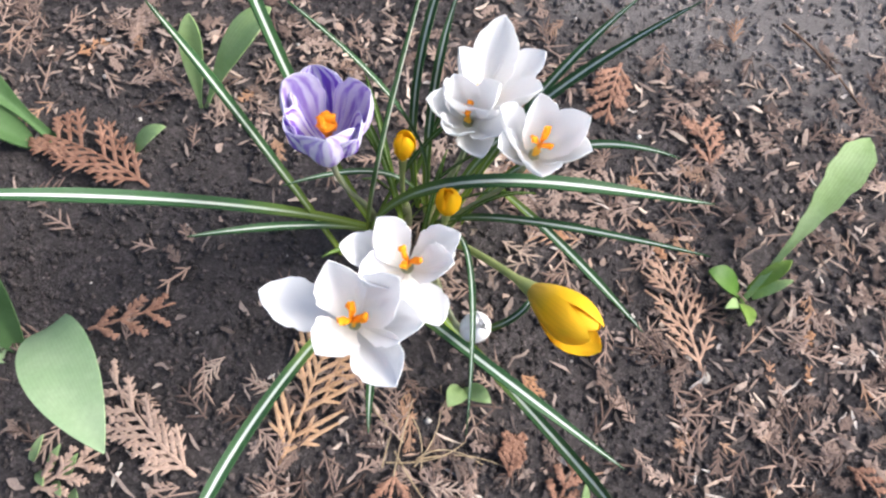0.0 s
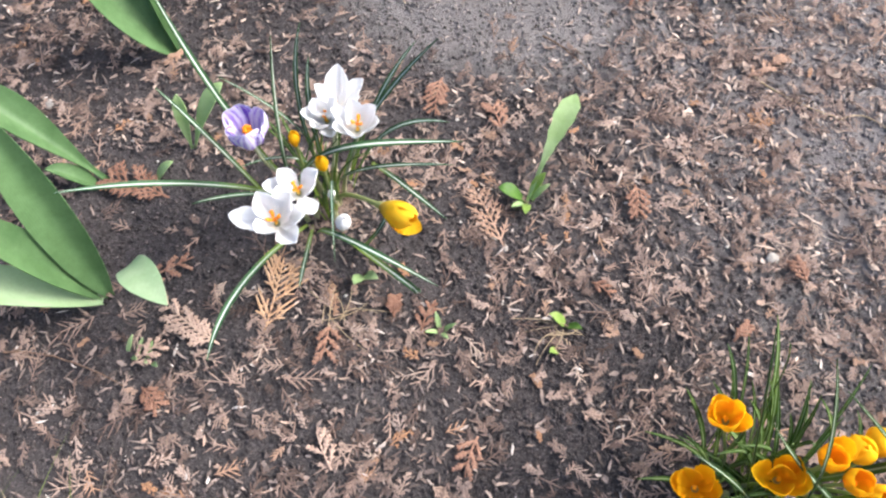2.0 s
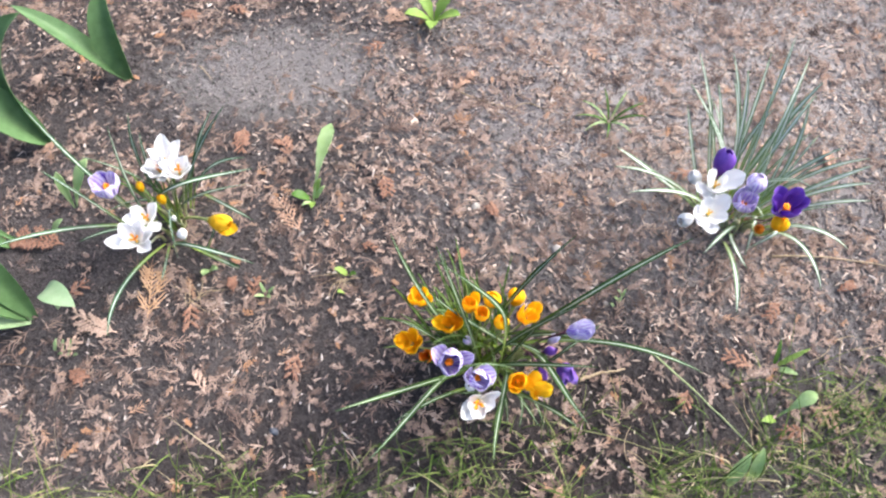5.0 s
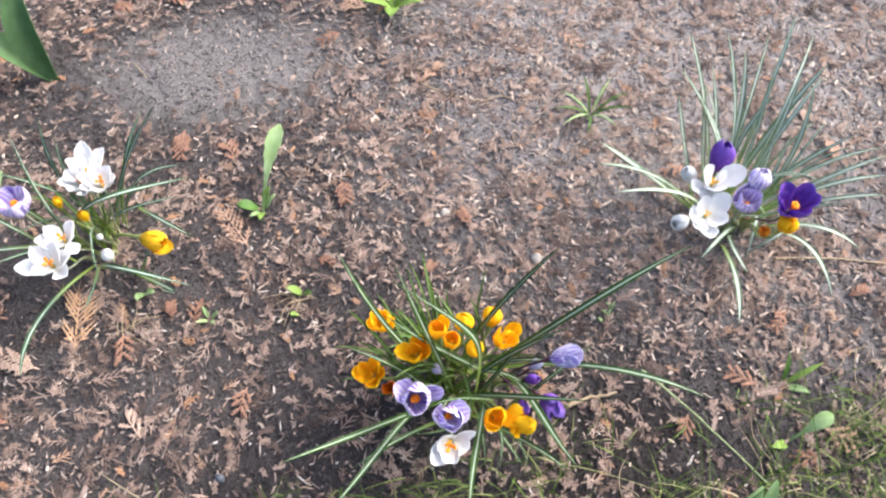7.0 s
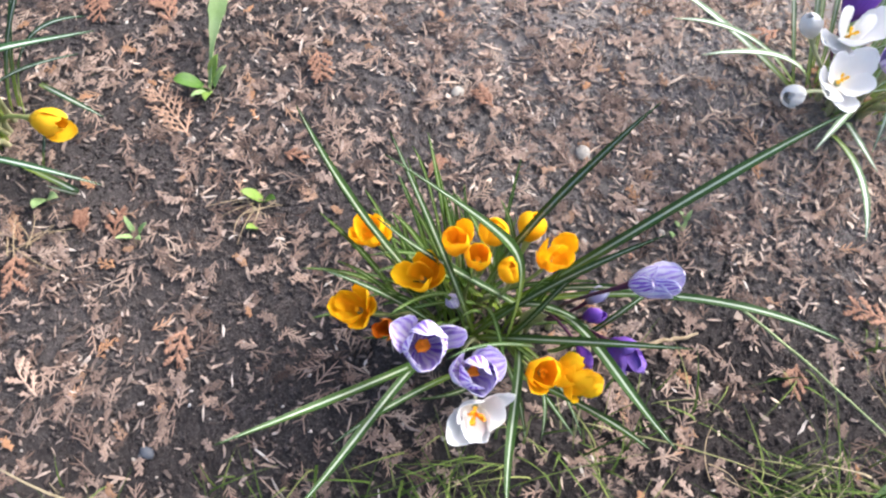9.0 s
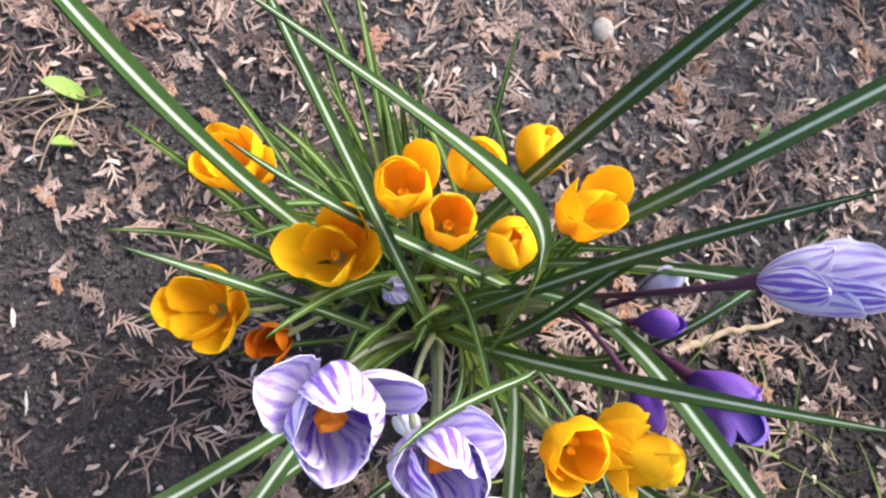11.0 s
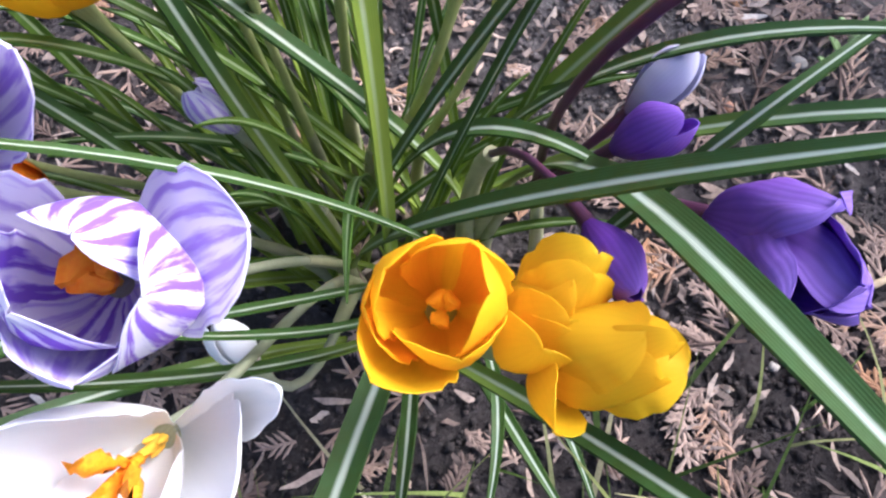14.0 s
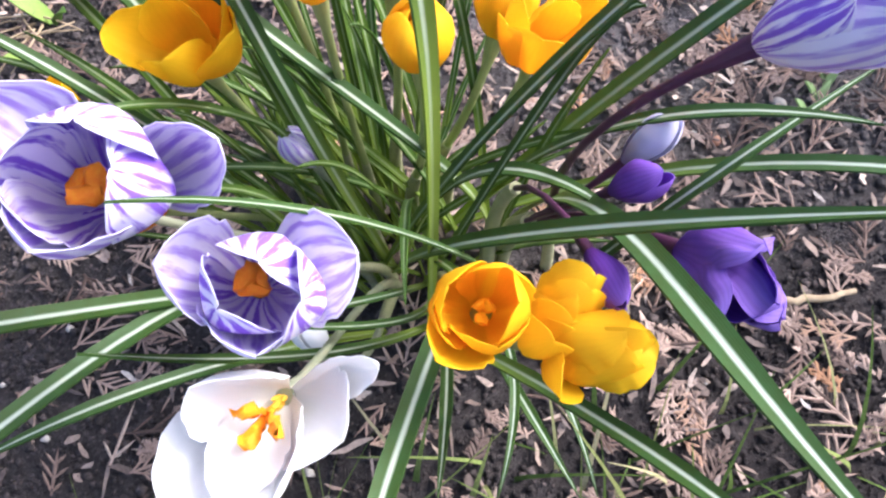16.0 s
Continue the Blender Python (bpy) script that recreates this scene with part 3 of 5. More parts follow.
def tepal(throat, axis, tip, width, bulge=0.2, curl=0.0, cup=0.5, blunt=0.55, seed=0.0, roll=0.0, crumple=1.0):
    """One petal from the throat to its tip. bulge: how far it bows away from the axis, as a share of its length; curl: how far its
    end turns outward, or hooks inward below 0; cup: how far its edges rise; roll: degrees about its own length."""
    rows, cols = 21, 13
    throat, tip, axis = np.asarray(throat, float), np.asarray(tip, float), unit(axis)
    chord = tip - throat
    long, c = np.linalg.norm(chord), unit(chord)
    out = c * (c @ axis) - axis
    if np.linalg.norm(out) < 0.05:
        out = np.array((math.cos(seed), math.sin(seed), 0.0))
    out = unit(out - c * (out @ c))
    side = np.cross(c, out)
    a = math.radians(roll)
    out, side = out * math.cos(a) + side * math.sin(a), side * math.cos(a) - out * math.sin(a)
    v = 1 - (1 - np.linspace(0, 1, rows)) ** 1.6
    hook = max(0.0, -curl)
    bow = bulge * long * 3.1 * v * (1 - v) * (1.25 - 0.5 * v) + (curl if curl > 0 else 0.0) * long * np.clip((v - 0.6) / 0.4, 0, 1) ** 2
    bow = bow - hook * 1.7 * long * np.clip((v - 0.5) / 0.5, 0, 1) ** 1.7
    lengthen = (v + 0.3 * hook * v * (1 - 0.6 * np.clip((v - 0.6) / 0.4, 0, 1) ** 2))[:, None, None]
    x = np.clip((v - 0.6) / 0.4, 0, 1)
    half = width / 2 * np.maximum(np.where(v < 0.6, 0.2 + 0.8 * np.sin(np.pi / 2 * v / 0.6) ** 1.2, (1 - x ** 2.1) ** blunt), 0.03)
    s = np.sin(np.linspace(-1, 1, cols) * np.pi / 2)
    rise = cup * half[:, None] * np.abs(s)[None, :] ** 1.8 * (0.5 + 0.7 * np.sin(np.pi * np.clip(v, 0, 1)) + 0.25 * v)[:, None]
    k = seed * 7.3
    wave = crumple * long * (0.012 * np.sin(s[None, :] * 3.1 + v[:, None] * 5.2 + k) + 0.010 * np.sin(s[None, :] * 6.7 - v[:, None] * 8.1 + 1.7 * k) + 0.006 * np.sin(s[None, :] * 2.0 + v[:, None] * 17.0 + 2.3 * k)) * v[:, None] * (0.35 + 0.65 * np.abs(s)[None, :])
    edge = 1 + 0.035 * np.sin(v * 23 + k)[:, None] * np.abs(s)[None, :] ** 3 + 0.03 * np.sin(v * 41 + 2 * k + s[0])[:, None] * np.abs(s)[None, :] ** 3
    grid = throat + chord * lengthen + out * (bow[:, None] - rise + wave)[..., None] + side * (half[:, None] * s[None, :] * edge + 0.02 * long * np.sin(v * 3 + k)[:, None] * v[:, None])[..., None]
    return sheet(grid, 0.00016)


def anther_geometry(size, seed):
    """Three slim pollen-covered anthers round the style."""
    rng = random.Random(seed)
    pieces = []
    for k in range(3):
        a = 2.094 * k + 0.6 + rng.uniform(-0.3, 0.3)
        r = np.array((math.cos(a), math.sin(a), 0)) * size * 0.085
        line = curve3(r * 0.5 + (0, 0, size * 0.15), r + (0, 0, size * 0.25), r * 1.3 + (0, 0, size * 0.4), r * 1.5 + (0, 0, size * 0.56), 9)
        v, f, t = tube(line, size * np.array((0.02, 0.04, 0.055, 0.06, 0.06, 0.055, 0.05, 0.04, 0.015)), 8)
        pieces.append((v + np.array([[rng.gauss(0, 1) for _ in range(3)] for _ in v]) * size * 0.006, f, t))
    return pieces


def bloom(label, petals, throat, lean, foot, tips, tube_mat=None, stigma=(), group="", outer=None, anthers=0.0, blunt=0.5, crumple=1.0):
    """A crocus whose petals differ: throat is the bottom of its cup, lean the tilt of its axis, foot its place on the soil.
    tips: outer and inner petals in turn, each with its tip, width, bulge, curl and cup, and a turn about its length where it is twisted. stigma: its size, flare and material; anthers: their size."""
    BLOOM_COUNT[0] += 1
    rng = random.Random(BLOOM_COUNT[0])
    g = np.array((*foot, height(*foot) - 0.004))
    axis, throat = Vector((*lean, 1.0)).normalized(), Vector(throat)
    place = Matrix.Translation(throat) @ axis.to_track_quat("Z", "Y").to_matrix().to_4x4()
    ob = thing("crocus", g, label, "crocus", group)
    long = (throat - Vector(g)).length
    line = curve3(g, g + np.array((0, 0, long * 0.35)), np.array(throat - axis * long * 0.35), np.array(throat + axis * 0.0015), 14)
    rad = np.interp(np.linspace(0, 1, 14), (0, 0.75, 0.93, 1), (0.0016, 0.0010, 0.0012, 0.0024))
    part("tube", tube(line - g, rad, 8), tube_mat or TUBE_WHITE, ob)
    part("sheath", tube(line[:6] - g, np.linspace(0.0024, 0.0014, 6), 8), SHEATH, ob)
    for i, (x, y, z, width, bulge, curl, cup, *turned_by) in enumerate(tips):
        geo = tepal(np.array(throat) - g, axis, np.array((x, y, z)) - g, width, bulge, curl, cup, blunt, rng.uniform(0, 6), turned_by[0] if turned_by else rng.uniform(-8, 8), crumple)
        part("petal", geo, petals if i % 2 or outer is None else outer, ob)
    if stigma:
        size, flare, mat = stigma
        lobes = part("stigma", moved(stigma_geometry(size, BLOOM_COUNT[0], flare, 0.6 if anthers else 1.25), place, g), mat, ob, "orange three-lobed stigma")
        part("style", moved(tube(curve3((0, 0, 0), (0, 0, size * 0.2), (0, 0, size * 0.35), (0, 0, size * 0.5), 4), np.full(4, 0.0008), 6), place, g), STYLE, lobes)
    if anthers:
        for piece in anther_geometry(anthers, BLOOM_COUNT[0]):
            part("anther", moved(piece, place, g), STYLE, ob, "yellow pollen-dusted anther")
    return ob


def fill_leaves(tuft, seed, count, centre, spread, reach, tall, width=(0.0022, 0.0036), arc=(0, 360)):
    rng = random.Random(seed)
    for _ in range(count):
        a, q = radians(rng.uniform(*arc)), rng.uniform(0, 6.28)
        f = (centre[0] + math.cos(q) * spread * rng.random(), centre[1] + math.sin(q) * spread * rng.random())
        r = rng.uniform(*reach)
        z = rng.uniform(*tall)
        x, y, k = math.cos(a) * r, math.sin(a) * r, rng.uniform(0.25, 0.5)
        crocus_leaf(tuft, f, (f[0] + x * k, f[1] + y * k, z * rng.uniform(0.6, 1.0)), (f[0] + x, f[1] + y, z), rng.uniform(*width), None, rng.uniform(-40, 40), LEAF_SHEEN if LEAF_OF.get(tuft.name) == LEAF_SHEEN else LEAF_YOUNG)


def tuft_at(x, y, label):
    return thing("crocus_leaf_tuft", (x, y, height(x, y)), label, "crocus leaves", "leaf tufts of the crocus clumps")


# first clump: white, one striped, a few yellow buds
A = tuft_at(0.265, 0.168, "dark green crocus leaves with white midribs among white crocuses")
crocus_leaf(A, (0.243, 0.173), (0.191, 0.125, 0.131), (0.105, 0.105, 0.156), 0.0058)
crocus_leaf(A, (0.229, 0.157), (0.200, 0.152, 0.134), (0.180, 0.158, 0.183), 0.0052)
crocus_leaf(A, (0.244, 0.175), (0.209, 0.164, 0.134), (0.183, 0.222, 0.219), 0.0052)
crocus_leaf(A, (0.266, 0.186), (0.283, 0.166, 0.096), (0.219, 0.168, 0.174), 0.0050)
crocus_leaf(A, (0.242, 0.169), (0.244, 0.137, 0.115), (0.263, 0.158, 0.218), 0.0044)
crocus_leaf(A, (0.268, 0.183), (0.252, 0.187, 0.118), (0.276, 0.210, 0.171), 0.0036)
crocus_leaf(A, (0.272, 0.179), (0.264, 0.183, 0.107), (0.276, 0.208, 0.137), 0.0038)
crocus_leaf(A, (0.280, 0.180), (0.298, 0.207, 0.054), (0.374, 0.215, 0.131), 0.0052)
crocus_leaf(A, (0.286, 0.181), (0.313, 0.208, 0.077), (0.359, 0.237, 0.107), 0.0044)
crocus_leaf(A, (0.289, 0.174), (0.315, 0.191, 0.088), (0.376, 0.169, 0.086), 0.0042)
crocus_leaf(A, (0.242, 0.169), (0.255, 0.135, 0.145), (0.382, 0.141, 0.099), 0.0060, (0.310, 0.145, 0.107))
crocus_leaf(A, (0.277, 0.174), (0.276, 0.142, 0.097), (0.370, 0.112, 0.114), 0.0040)
crocus_leaf(A, (0.308, 0.200), (0.325, 0.147, 0.058), (0.362, 0.100, 0.057), 0.0046)
crocus_leaf(A, (0.256, 0.137), (0.268, 0.083, 0.115), (0.348, 0.043, 0.059), 0.0050)
crocus_leaf(A, (0.263, 0.144), (0.350, 0.036, 0.029), (0.328, 0.021, 0.113), 0.0052)
crocus_leaf(A, (0.250, 0.147), (0.199, 0.055, 0.099), (0.184, 0.001, 0.087), 0.0052)
crocus_leaf(A, (0.253, 0.149), (0.245, 0.089, 0.031), (0.247, 0.054, 0.070), 0.0034)
crocus_leaf(A, (0.243, 0.171), (0.224, 0.138, 0.081), (0.176, 0.123, 0.092), 0.0040)
crocus_leaf(A, (0.273, 0.153), (0.286, 0.137, 0.149), (0.279, 0.046, 0.117), 0.0022)
crocus_leaf(A, (0.292, 0.116), (0.314, 0.104, 0.050), (0.319, 0.124, 0.043), 0.0034)
crocus_leaf(A, (0.272, 0.177), (0.266, 0.168, 0.093), (0.212, 0.140, 0.104), 0.0030)
fill_leaves(A, 5, 16, (0.265, 0.170), 0.026, (0.02, 0.06), (0.05, 0.11))
WC = "white crocus with wide open petals and an orange stigma"
G1 = "crocuses of the white clump"
bloom(WC, WHITE, (0.259, 0.1022, 0.1187), (0, -0.1), (0.256, 0.15), [(0.2367, 0.1037, 0.1348, 0.0149, 0.16, 0, 0.6), (0.2482, 0.111, 0.1401, 0.0141, 0.16, 0, 0.6), (0.2753, 0.1065, 0.1404, 0.0149, 0.16, 0, 0.6), (0.2734, 0.0966, 0.1391, 0.0141, 0.16, 0, 0.6), (0.2691, 0.0792, 0.1297, 0.0149, 0.16, 0.05, 0.3), (0.2429, 0.0926, 0.1361, 0.0141, 0.16, 0, 0.6)], None, (0.013, 0.9, STIGMA_YELLOW), G1, anthers=0.010, blunt=0.7)
bloom(WC, WHITE, (0.2417, 0.0832, 0.1136), (-0.05, -0.15), (0.248, 0.148), [(0.2101, 0.092, 0.1221, 0.0176, 0.16, 0, 0.3), (0.233, 0.0957, 0.1397, 0.0167, 0.16, 0, 0.6), (0.2565, 0.0893, 0.1418, 0.0176, 0.16, 0, 0.6), (0.2641, 0.0777, 0.1332, 0.0167, 0.16, 0, 0.6), (0.2565, 0.0589, 0.1294, 0.0176, 0.16, 0, 0.6), (0.2311, 0.0669, 0.1367, 0.0167, 0.16, 0, 0.6)], None, (0.015, 0.9, STIGMA_YELLOW), G1, anthers=0.011, blunt=0.8)
bloom(WC, WHITE, (0.2882, 0.1817, 0.0969), (0.05, 0.15), (0.276, 0.182), [(0.2966, 0.21, 0.1226, 0.0184, 0.16, 0, 0.6), (0.2773, 0.1916, 0.1248, 0.0174, 0.16, 0, 0.6), (0.272, 0.1697, 0.1242, 0.0184, 0.16, 0, 0.6), (0.2907, 0.1645, 0.1233, 0.0174, 0.16, 0, 0.6), (0.309, 0.1752, 0.1231, 0.0184, 0.16, 0, 0.6), (0.3134, 0.1983, 0.1158, 0.0174, 0.16, 0, 0.6)], None, (0.013, 0.7, STIGMA_YELLOW), G1, anthers=0.010, blunt=0.85)
bloom(WC, WHITE, (0.2828, 0.1706, 0.104), (-0.15, -0.05), (0.272, 0.176), [(0.2649, 0.168, 0.1241, 0.0146, 0.16, 0, 0.6), (0.2721, 0.1559, 0.1213, 0.0139, 0.16, 0, 0.6), (0.2863, 0.1475, 0.1176, 0.0146, 0.16, 0, 0.6), (0.2942, 0.1564, 0.1213, 0.0139, 0.16, 0, 0.6), (0.2923, 0.1729, 0.1292, 0.0146, 0.16, 0, 0.6), (0.2752, 0.1778, 0.1268, 0.0139, 0.16, 0, 0.6)], None, (0.013, 0.7, STIGMA_YELLOW), G1, anthers=0.010, blunt=0.7)
bloom(WC, WHITE, (0.3047, 0.1476, 0.12), (0.1, -0.05), (0.282, 0.168), [(0.3205, 0.1509, 0.1441, 0.0157, 0.16, 0, 0.6), (0.3032, 0.1585, 0.1447, 0.0149, 0.16, 0, 0.6), (0.289, 0.1519, 0.144, 0.0157, 0.16, 0, 0.6), (0.2888, 0.1391, 0.14, 0.0149, 0.16, 0, 0.6), (0.3033, 0.1288, 0.142, 0.0157, 0.16, 0.05, 0.6), (0.3217, 0.1399, 0.1394, 0.0149, 0.16, 0, 0.6)], None, (0.014, 0.8, STIGMA_YELLOW), G1, anthers=0.010, blunt=0.75)
bloom("purple and white striped crocus, half open cup", STRIPED, (0.231, 0.141, 0.133), (0, 0), (0.246, 0.17), [(0.2144, 0.1494, 0.1566, 0.0198, 0.25, -0.08, 0.8), (0.2245, 0.1607, 0.1516, 0.0188, 0.25, 0, 0.8), (0.2481, 0.1475, 0.1568, 0.0198, 0.25, -0.08, 0.8), (0.2422, 0.1308, 0.1564, 0.0188, 0.25, 0, 0.8), (0.2327, 0.124, 0.1577, 0.0198, 0.25, -0.08, 0.8), (0.2187, 0.1327, 0.1566, 0.0188, 0.25, 0, 0.8)], None, (0.0155, 0.36, STIGMA), G1, LILAC)
crocus("small closed yellow crocus bud", YELLOW, (0.257, 0.155, 0.109), (0.262, 0.174), (0.0, 0.1), 0.017, 0.62, "bud", 0, TUBE_YELLOW, False, G1)
crocus("small closed yellow crocus bud", YELLOW, (0.275, 0.137, 0.099), (0.272, 0.164), (0.0, 0.0), 0.020, 0.8, "bud", 0, TUBE_YELLOW, False, G1)
crocus("leaning yellow crocus, still nearly closed, on a pale bent tube", LEMON, (0.327, 0.104, 0.067), (0.276, 0.160), (2.0, -2.0), 0.042, 0.54, "bud", 30, TUBE_YELLOW, False, G1, 0, 0.5, (4, 10, 4, 8, 20, 10), 0.62)
crocus("closed white crocus bud", WHITE, (0.285, 0.090, 0.090), (0.272, 0.148), (0.1, -0.2), 0.024, 0.54, "bud", 0, None, False, G1)
crocus("tiny closed white crocus bud", WHITE, (0.277, 0.128, 0.070), (0.274, 0.158), (0.0, -0.2), 0.012, 0.55, "bud", 0, None, False, G1)

# second clump: yellow behind, striped and white in front, purple to one side
B = tuft_at(0.560, -0.135, "dense dark green crocus leaves with white midribs among yellow crocuses")
crocus_leaf(B, (0.548, -0.128), (0.493, -0.122, 0.180), (0.484, -0.088, 0.262), 0.0058)
crocus_leaf(B, (0.555, -0.180), (0.571, -0.168, 0.189), (0.513, -0.117, 0.246), 0.0060, sharp=4.3)
crocus_leaf(B, (0.554, -0.149), (0.533, -0.163, 0.155), (0.522, -0.098, 0.231), 0.0042)
crocus_leaf(B, (0.587, -0.144), (0.594, -0.172, 0.080), (0.505, -0.114, 0.179), 0.0052, (0.538, -0.141, 0.114))
crocus_leaf(B, (0.570, -0.124), (0.564, -0.146, 0.162), (0.638, -0.144, 0.250), 0.0058)
crocus_leaf(B, (0.576, -0.136), (0.614, -0.163, 0.107), (0.765, -0.161, 0.187), 0.0064, (0.698, -0.156, 0.158))
crocus_leaf(B, (0.542, -0.150), (0.576, -0.165, 0.121), (0.630, -0.189, 0.200), 0.0048)
crocus_leaf(B, (0.562, -0.153), (0.555, -0.193, 0.078), (0.606, -0.178, 0.153), 0.0050, (0.602, -0.165, 0.148))
crocus_leaf(B, (0.586, -0.135), (0.662, -0.197, 0.146), (0.749, -0.265, 0.086), 0.0052)
crocus_leaf(B, (0.587, -0.134), (0.599, -0.166, 0.125), (0.650, -0.207, 0.131), 0.0045)
crocus_leaf(B, (0.552, -0.148), (0.550, -0.182, 0.109), (0.624, -0.242, 0.175), 0.0056)
crocus_leaf(B, (0.590, -0.149), (0.605, -0.174, 0.123), (0.597, -0.282, 0.158), 0.0064, (0.588, -0.223, 0.134))
crocus_leaf(B, (0.556, -0.147), (0.576, -0.151, 0.114), (0.606, -0.199, 0.098), 0.0045)
crocus_leaf(B, (0.566, -0.164), (0.586, -0.172, 0.100), (0.509, -0.276, 0.125), 0.0058, (0.530, -0.229, 0.094))
crocus_leaf(B, (0.549, -0.147), (0.496, -0.183, 0.120), (0.387, -0.187, 0.156), 0.0054)
crocus_leaf(B, (0.546, -0.149), (0.512, -0.155, 0.100), (0.401, -0.231, 0.118), 0.0054, (0.465, -0.201, 0.109))
crocus_leaf(B, (0.545, -0.169), (0.488, -0.183, 0.079), (0.436, -0.196, 0.082), 0.0042)
crocus_leaf(B, (0.555, -0.169), (0.586, -0.246, 0.112), (0.596, -0.275, 0.120), 0.0046)
crocus_leaf(B, (0.599, -0.179), (0.575, -0.212, 0.122), (0.666, -0.189, 0.122), 0.0034)
crocus_leaf(B, (0.578, -0.162), (0.588, -0.208, 0.092), (0.510, -0.197, 0.172), 0.0030, (0.545, -0.181, 0.128))
crocus_leaf(B, (0.543, -0.155), (0.510, -0.151, 0.142), (0.468, -0.117, 0.149), 0.0036)
crocus_leaf(B, (0.563, -0.155), (0.549, -0.191, 0.085), (0.513, -0.202, 0.127), 0.0030)
crocus_leaf(B, (0.563, -0.160), (0.553, -0.200, 0.070), (0.513, -0.201, 0.128), 0.0030)
crocus_leaf(B, (0.564, -0.170), (0.530, -0.204, 0.078), (0.491, -0.204, 0.142), 0.0032)
crocus_leaf(B, (0.565, -0.161), (0.559, -0.201, 0.066), (0.541, -0.240, 0.088), 0.0034)
crocus_leaf(B, (0.570, -0.160), (0.587, -0.202, 0.064), (0.556, -0.241, 0.048), 0.0030)
crocus_leaf(B, (0.572, -0.160), (0.569, -0.205, 0.056), (0.577, -0.248, 0.049), 0.0032)
crocus_leaf(B, (0.578, -0.160), (0.587, -0.203, 0.063), (0.583, -0.249, 0.041), 0.0026)
fill_leaves(B, 11, 46, (0.548, -0.118), 0.036, (0.015, 0.075), (0.06, 0.15), arc=(80, 230))
fill_leaves(B, 12, 26, (0.565, -0.140), 0.032, (0.02, 0.09), (0.04, 0.12))
YC = "bright yellow crocus with a cupped half-open bloom"
G2 = "crocuses of the yellow and purple clump"
bloom(YC, YELLOW, (0.5051, -0.0971, 0.1137), (-0.2, 0.2), (0.53, -0.11), [(0.4894, -0.0964, 0.1283, 0.0146, 0.21, -0.05, 0.7), (0.5016, -0.0814, 0.1256, 0.0139, 0.21, -0.05, 0.7), (0.5136, -0.0942, 0.1332, 0.0146, 0.21, -0.05, 0.7), (0.5148, -0.1051, 0.1291, 0.0139, 0.21, -0.05, 0.7), (0.4994, -0.1058, 0.1325, 0.0146, 0.21, -0.05, 0.7), (0.4963, -0.0872, 0.1286, 0.0139, 0.21, -0.05, 0.7)], TUBE_YELLOW, (0.006, 0.5, STIGMA_GOLD), G2)
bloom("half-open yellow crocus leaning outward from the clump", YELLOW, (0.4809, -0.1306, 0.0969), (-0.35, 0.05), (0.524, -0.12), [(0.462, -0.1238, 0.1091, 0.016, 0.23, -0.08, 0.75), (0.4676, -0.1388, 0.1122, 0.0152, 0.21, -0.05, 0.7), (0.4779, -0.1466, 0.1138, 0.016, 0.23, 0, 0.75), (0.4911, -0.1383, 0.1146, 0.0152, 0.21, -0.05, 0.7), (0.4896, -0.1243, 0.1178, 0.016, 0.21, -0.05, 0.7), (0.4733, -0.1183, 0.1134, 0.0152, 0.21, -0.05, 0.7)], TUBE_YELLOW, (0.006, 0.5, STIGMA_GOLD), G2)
bloom("bright yellow crocus with one petal laid open", YELLOW, (0.5213, -0.1354, 0.1205), (-0.2, -0.05), (0.538, -0.124), [(0.5036, -0.1288, 0.1345, 0.016, 0.23, 0, 0.75), (0.5155, -0.1475, 0.1377, 0.0152, 0.21, -0.05, 0.7), (0.5325, -0.1452, 0.1387, 0.016, 0.21, -0.05, 0.7), (0.5325, -0.1336, 0.1392, 0.0152, 0.21, -0.05, 0.7), (0.5304, -0.1263, 0.1401, 0.016, 0.23, -0.05, 0.75), (0.5201, -0.1295, 0.1415, 0.0152, 0.21, -0.05, 0.7)], TUBE_YELLOW, (0.006, 0.5, STIGMA_GOLD), G2)
bloom(YC, YELLOW, (0.544, -0.1325, 0.1398), (-0.1, 0.05), (0.548, -0.12), [(0.5359, -0.1261, 0.1575, 0.0139, 0.21, -0.1, 0.7), (0.5443, -0.1228, 0.1562, 0.0132, 0.21, -0.1, 0.7), (0.5572, -0.1262, 0.1542, 0.0139, 0.21, -0.1, 0.7), (0.5491, -0.1392, 0.1569, 0.0132, 0.21, -0.1, 0.7), (0.5374, -0.1398, 0.1578, 0.0139, 0.21, -0.1, 0.7), (0.5346, -0.1329, 0.1564, 0.0132, 0.21, -0.1, 0.7)], TUBE_YELLOW, (0.006, 0.5, STIGMA_GOLD), G2)
bloom(YC, YELLOW, (0.55, -0.1461, 0.1448), (0, -0.1), (0.554, -0.126), [(0.5422, -0.1425, 0.1612, 0.0126, 0.21, -0.1, 0.7), (0.5492, -0.1385, 0.1602, 0.012, 0.21, -0.1, 0.7), (0.5561, -0.1421, 0.1618, 0.0126, 0.21, -0.1, 0.7), (0.5575, -0.1501, 0.1598, 0.012, 0.21, -0.1, 0.7), (0.5469, -0.1557, 0.1603, 0.0126, 0.21, -0.1, 0.7), (0.5413, -0.1493, 0.1593, 0.012, 0.21, -0.1, 0.7)], TUBE_YELLOW, (0.006, 0.5, STIGMA_GOLD), G2)
crocus(YC, YELLOW, (0.570, -0.128, 0.133), (0.564, -0.116), (0.05, 0.1), 0.025, 0.84, "egg", 0, TUBE_YELLOW, True, G2, 0, 0.5)
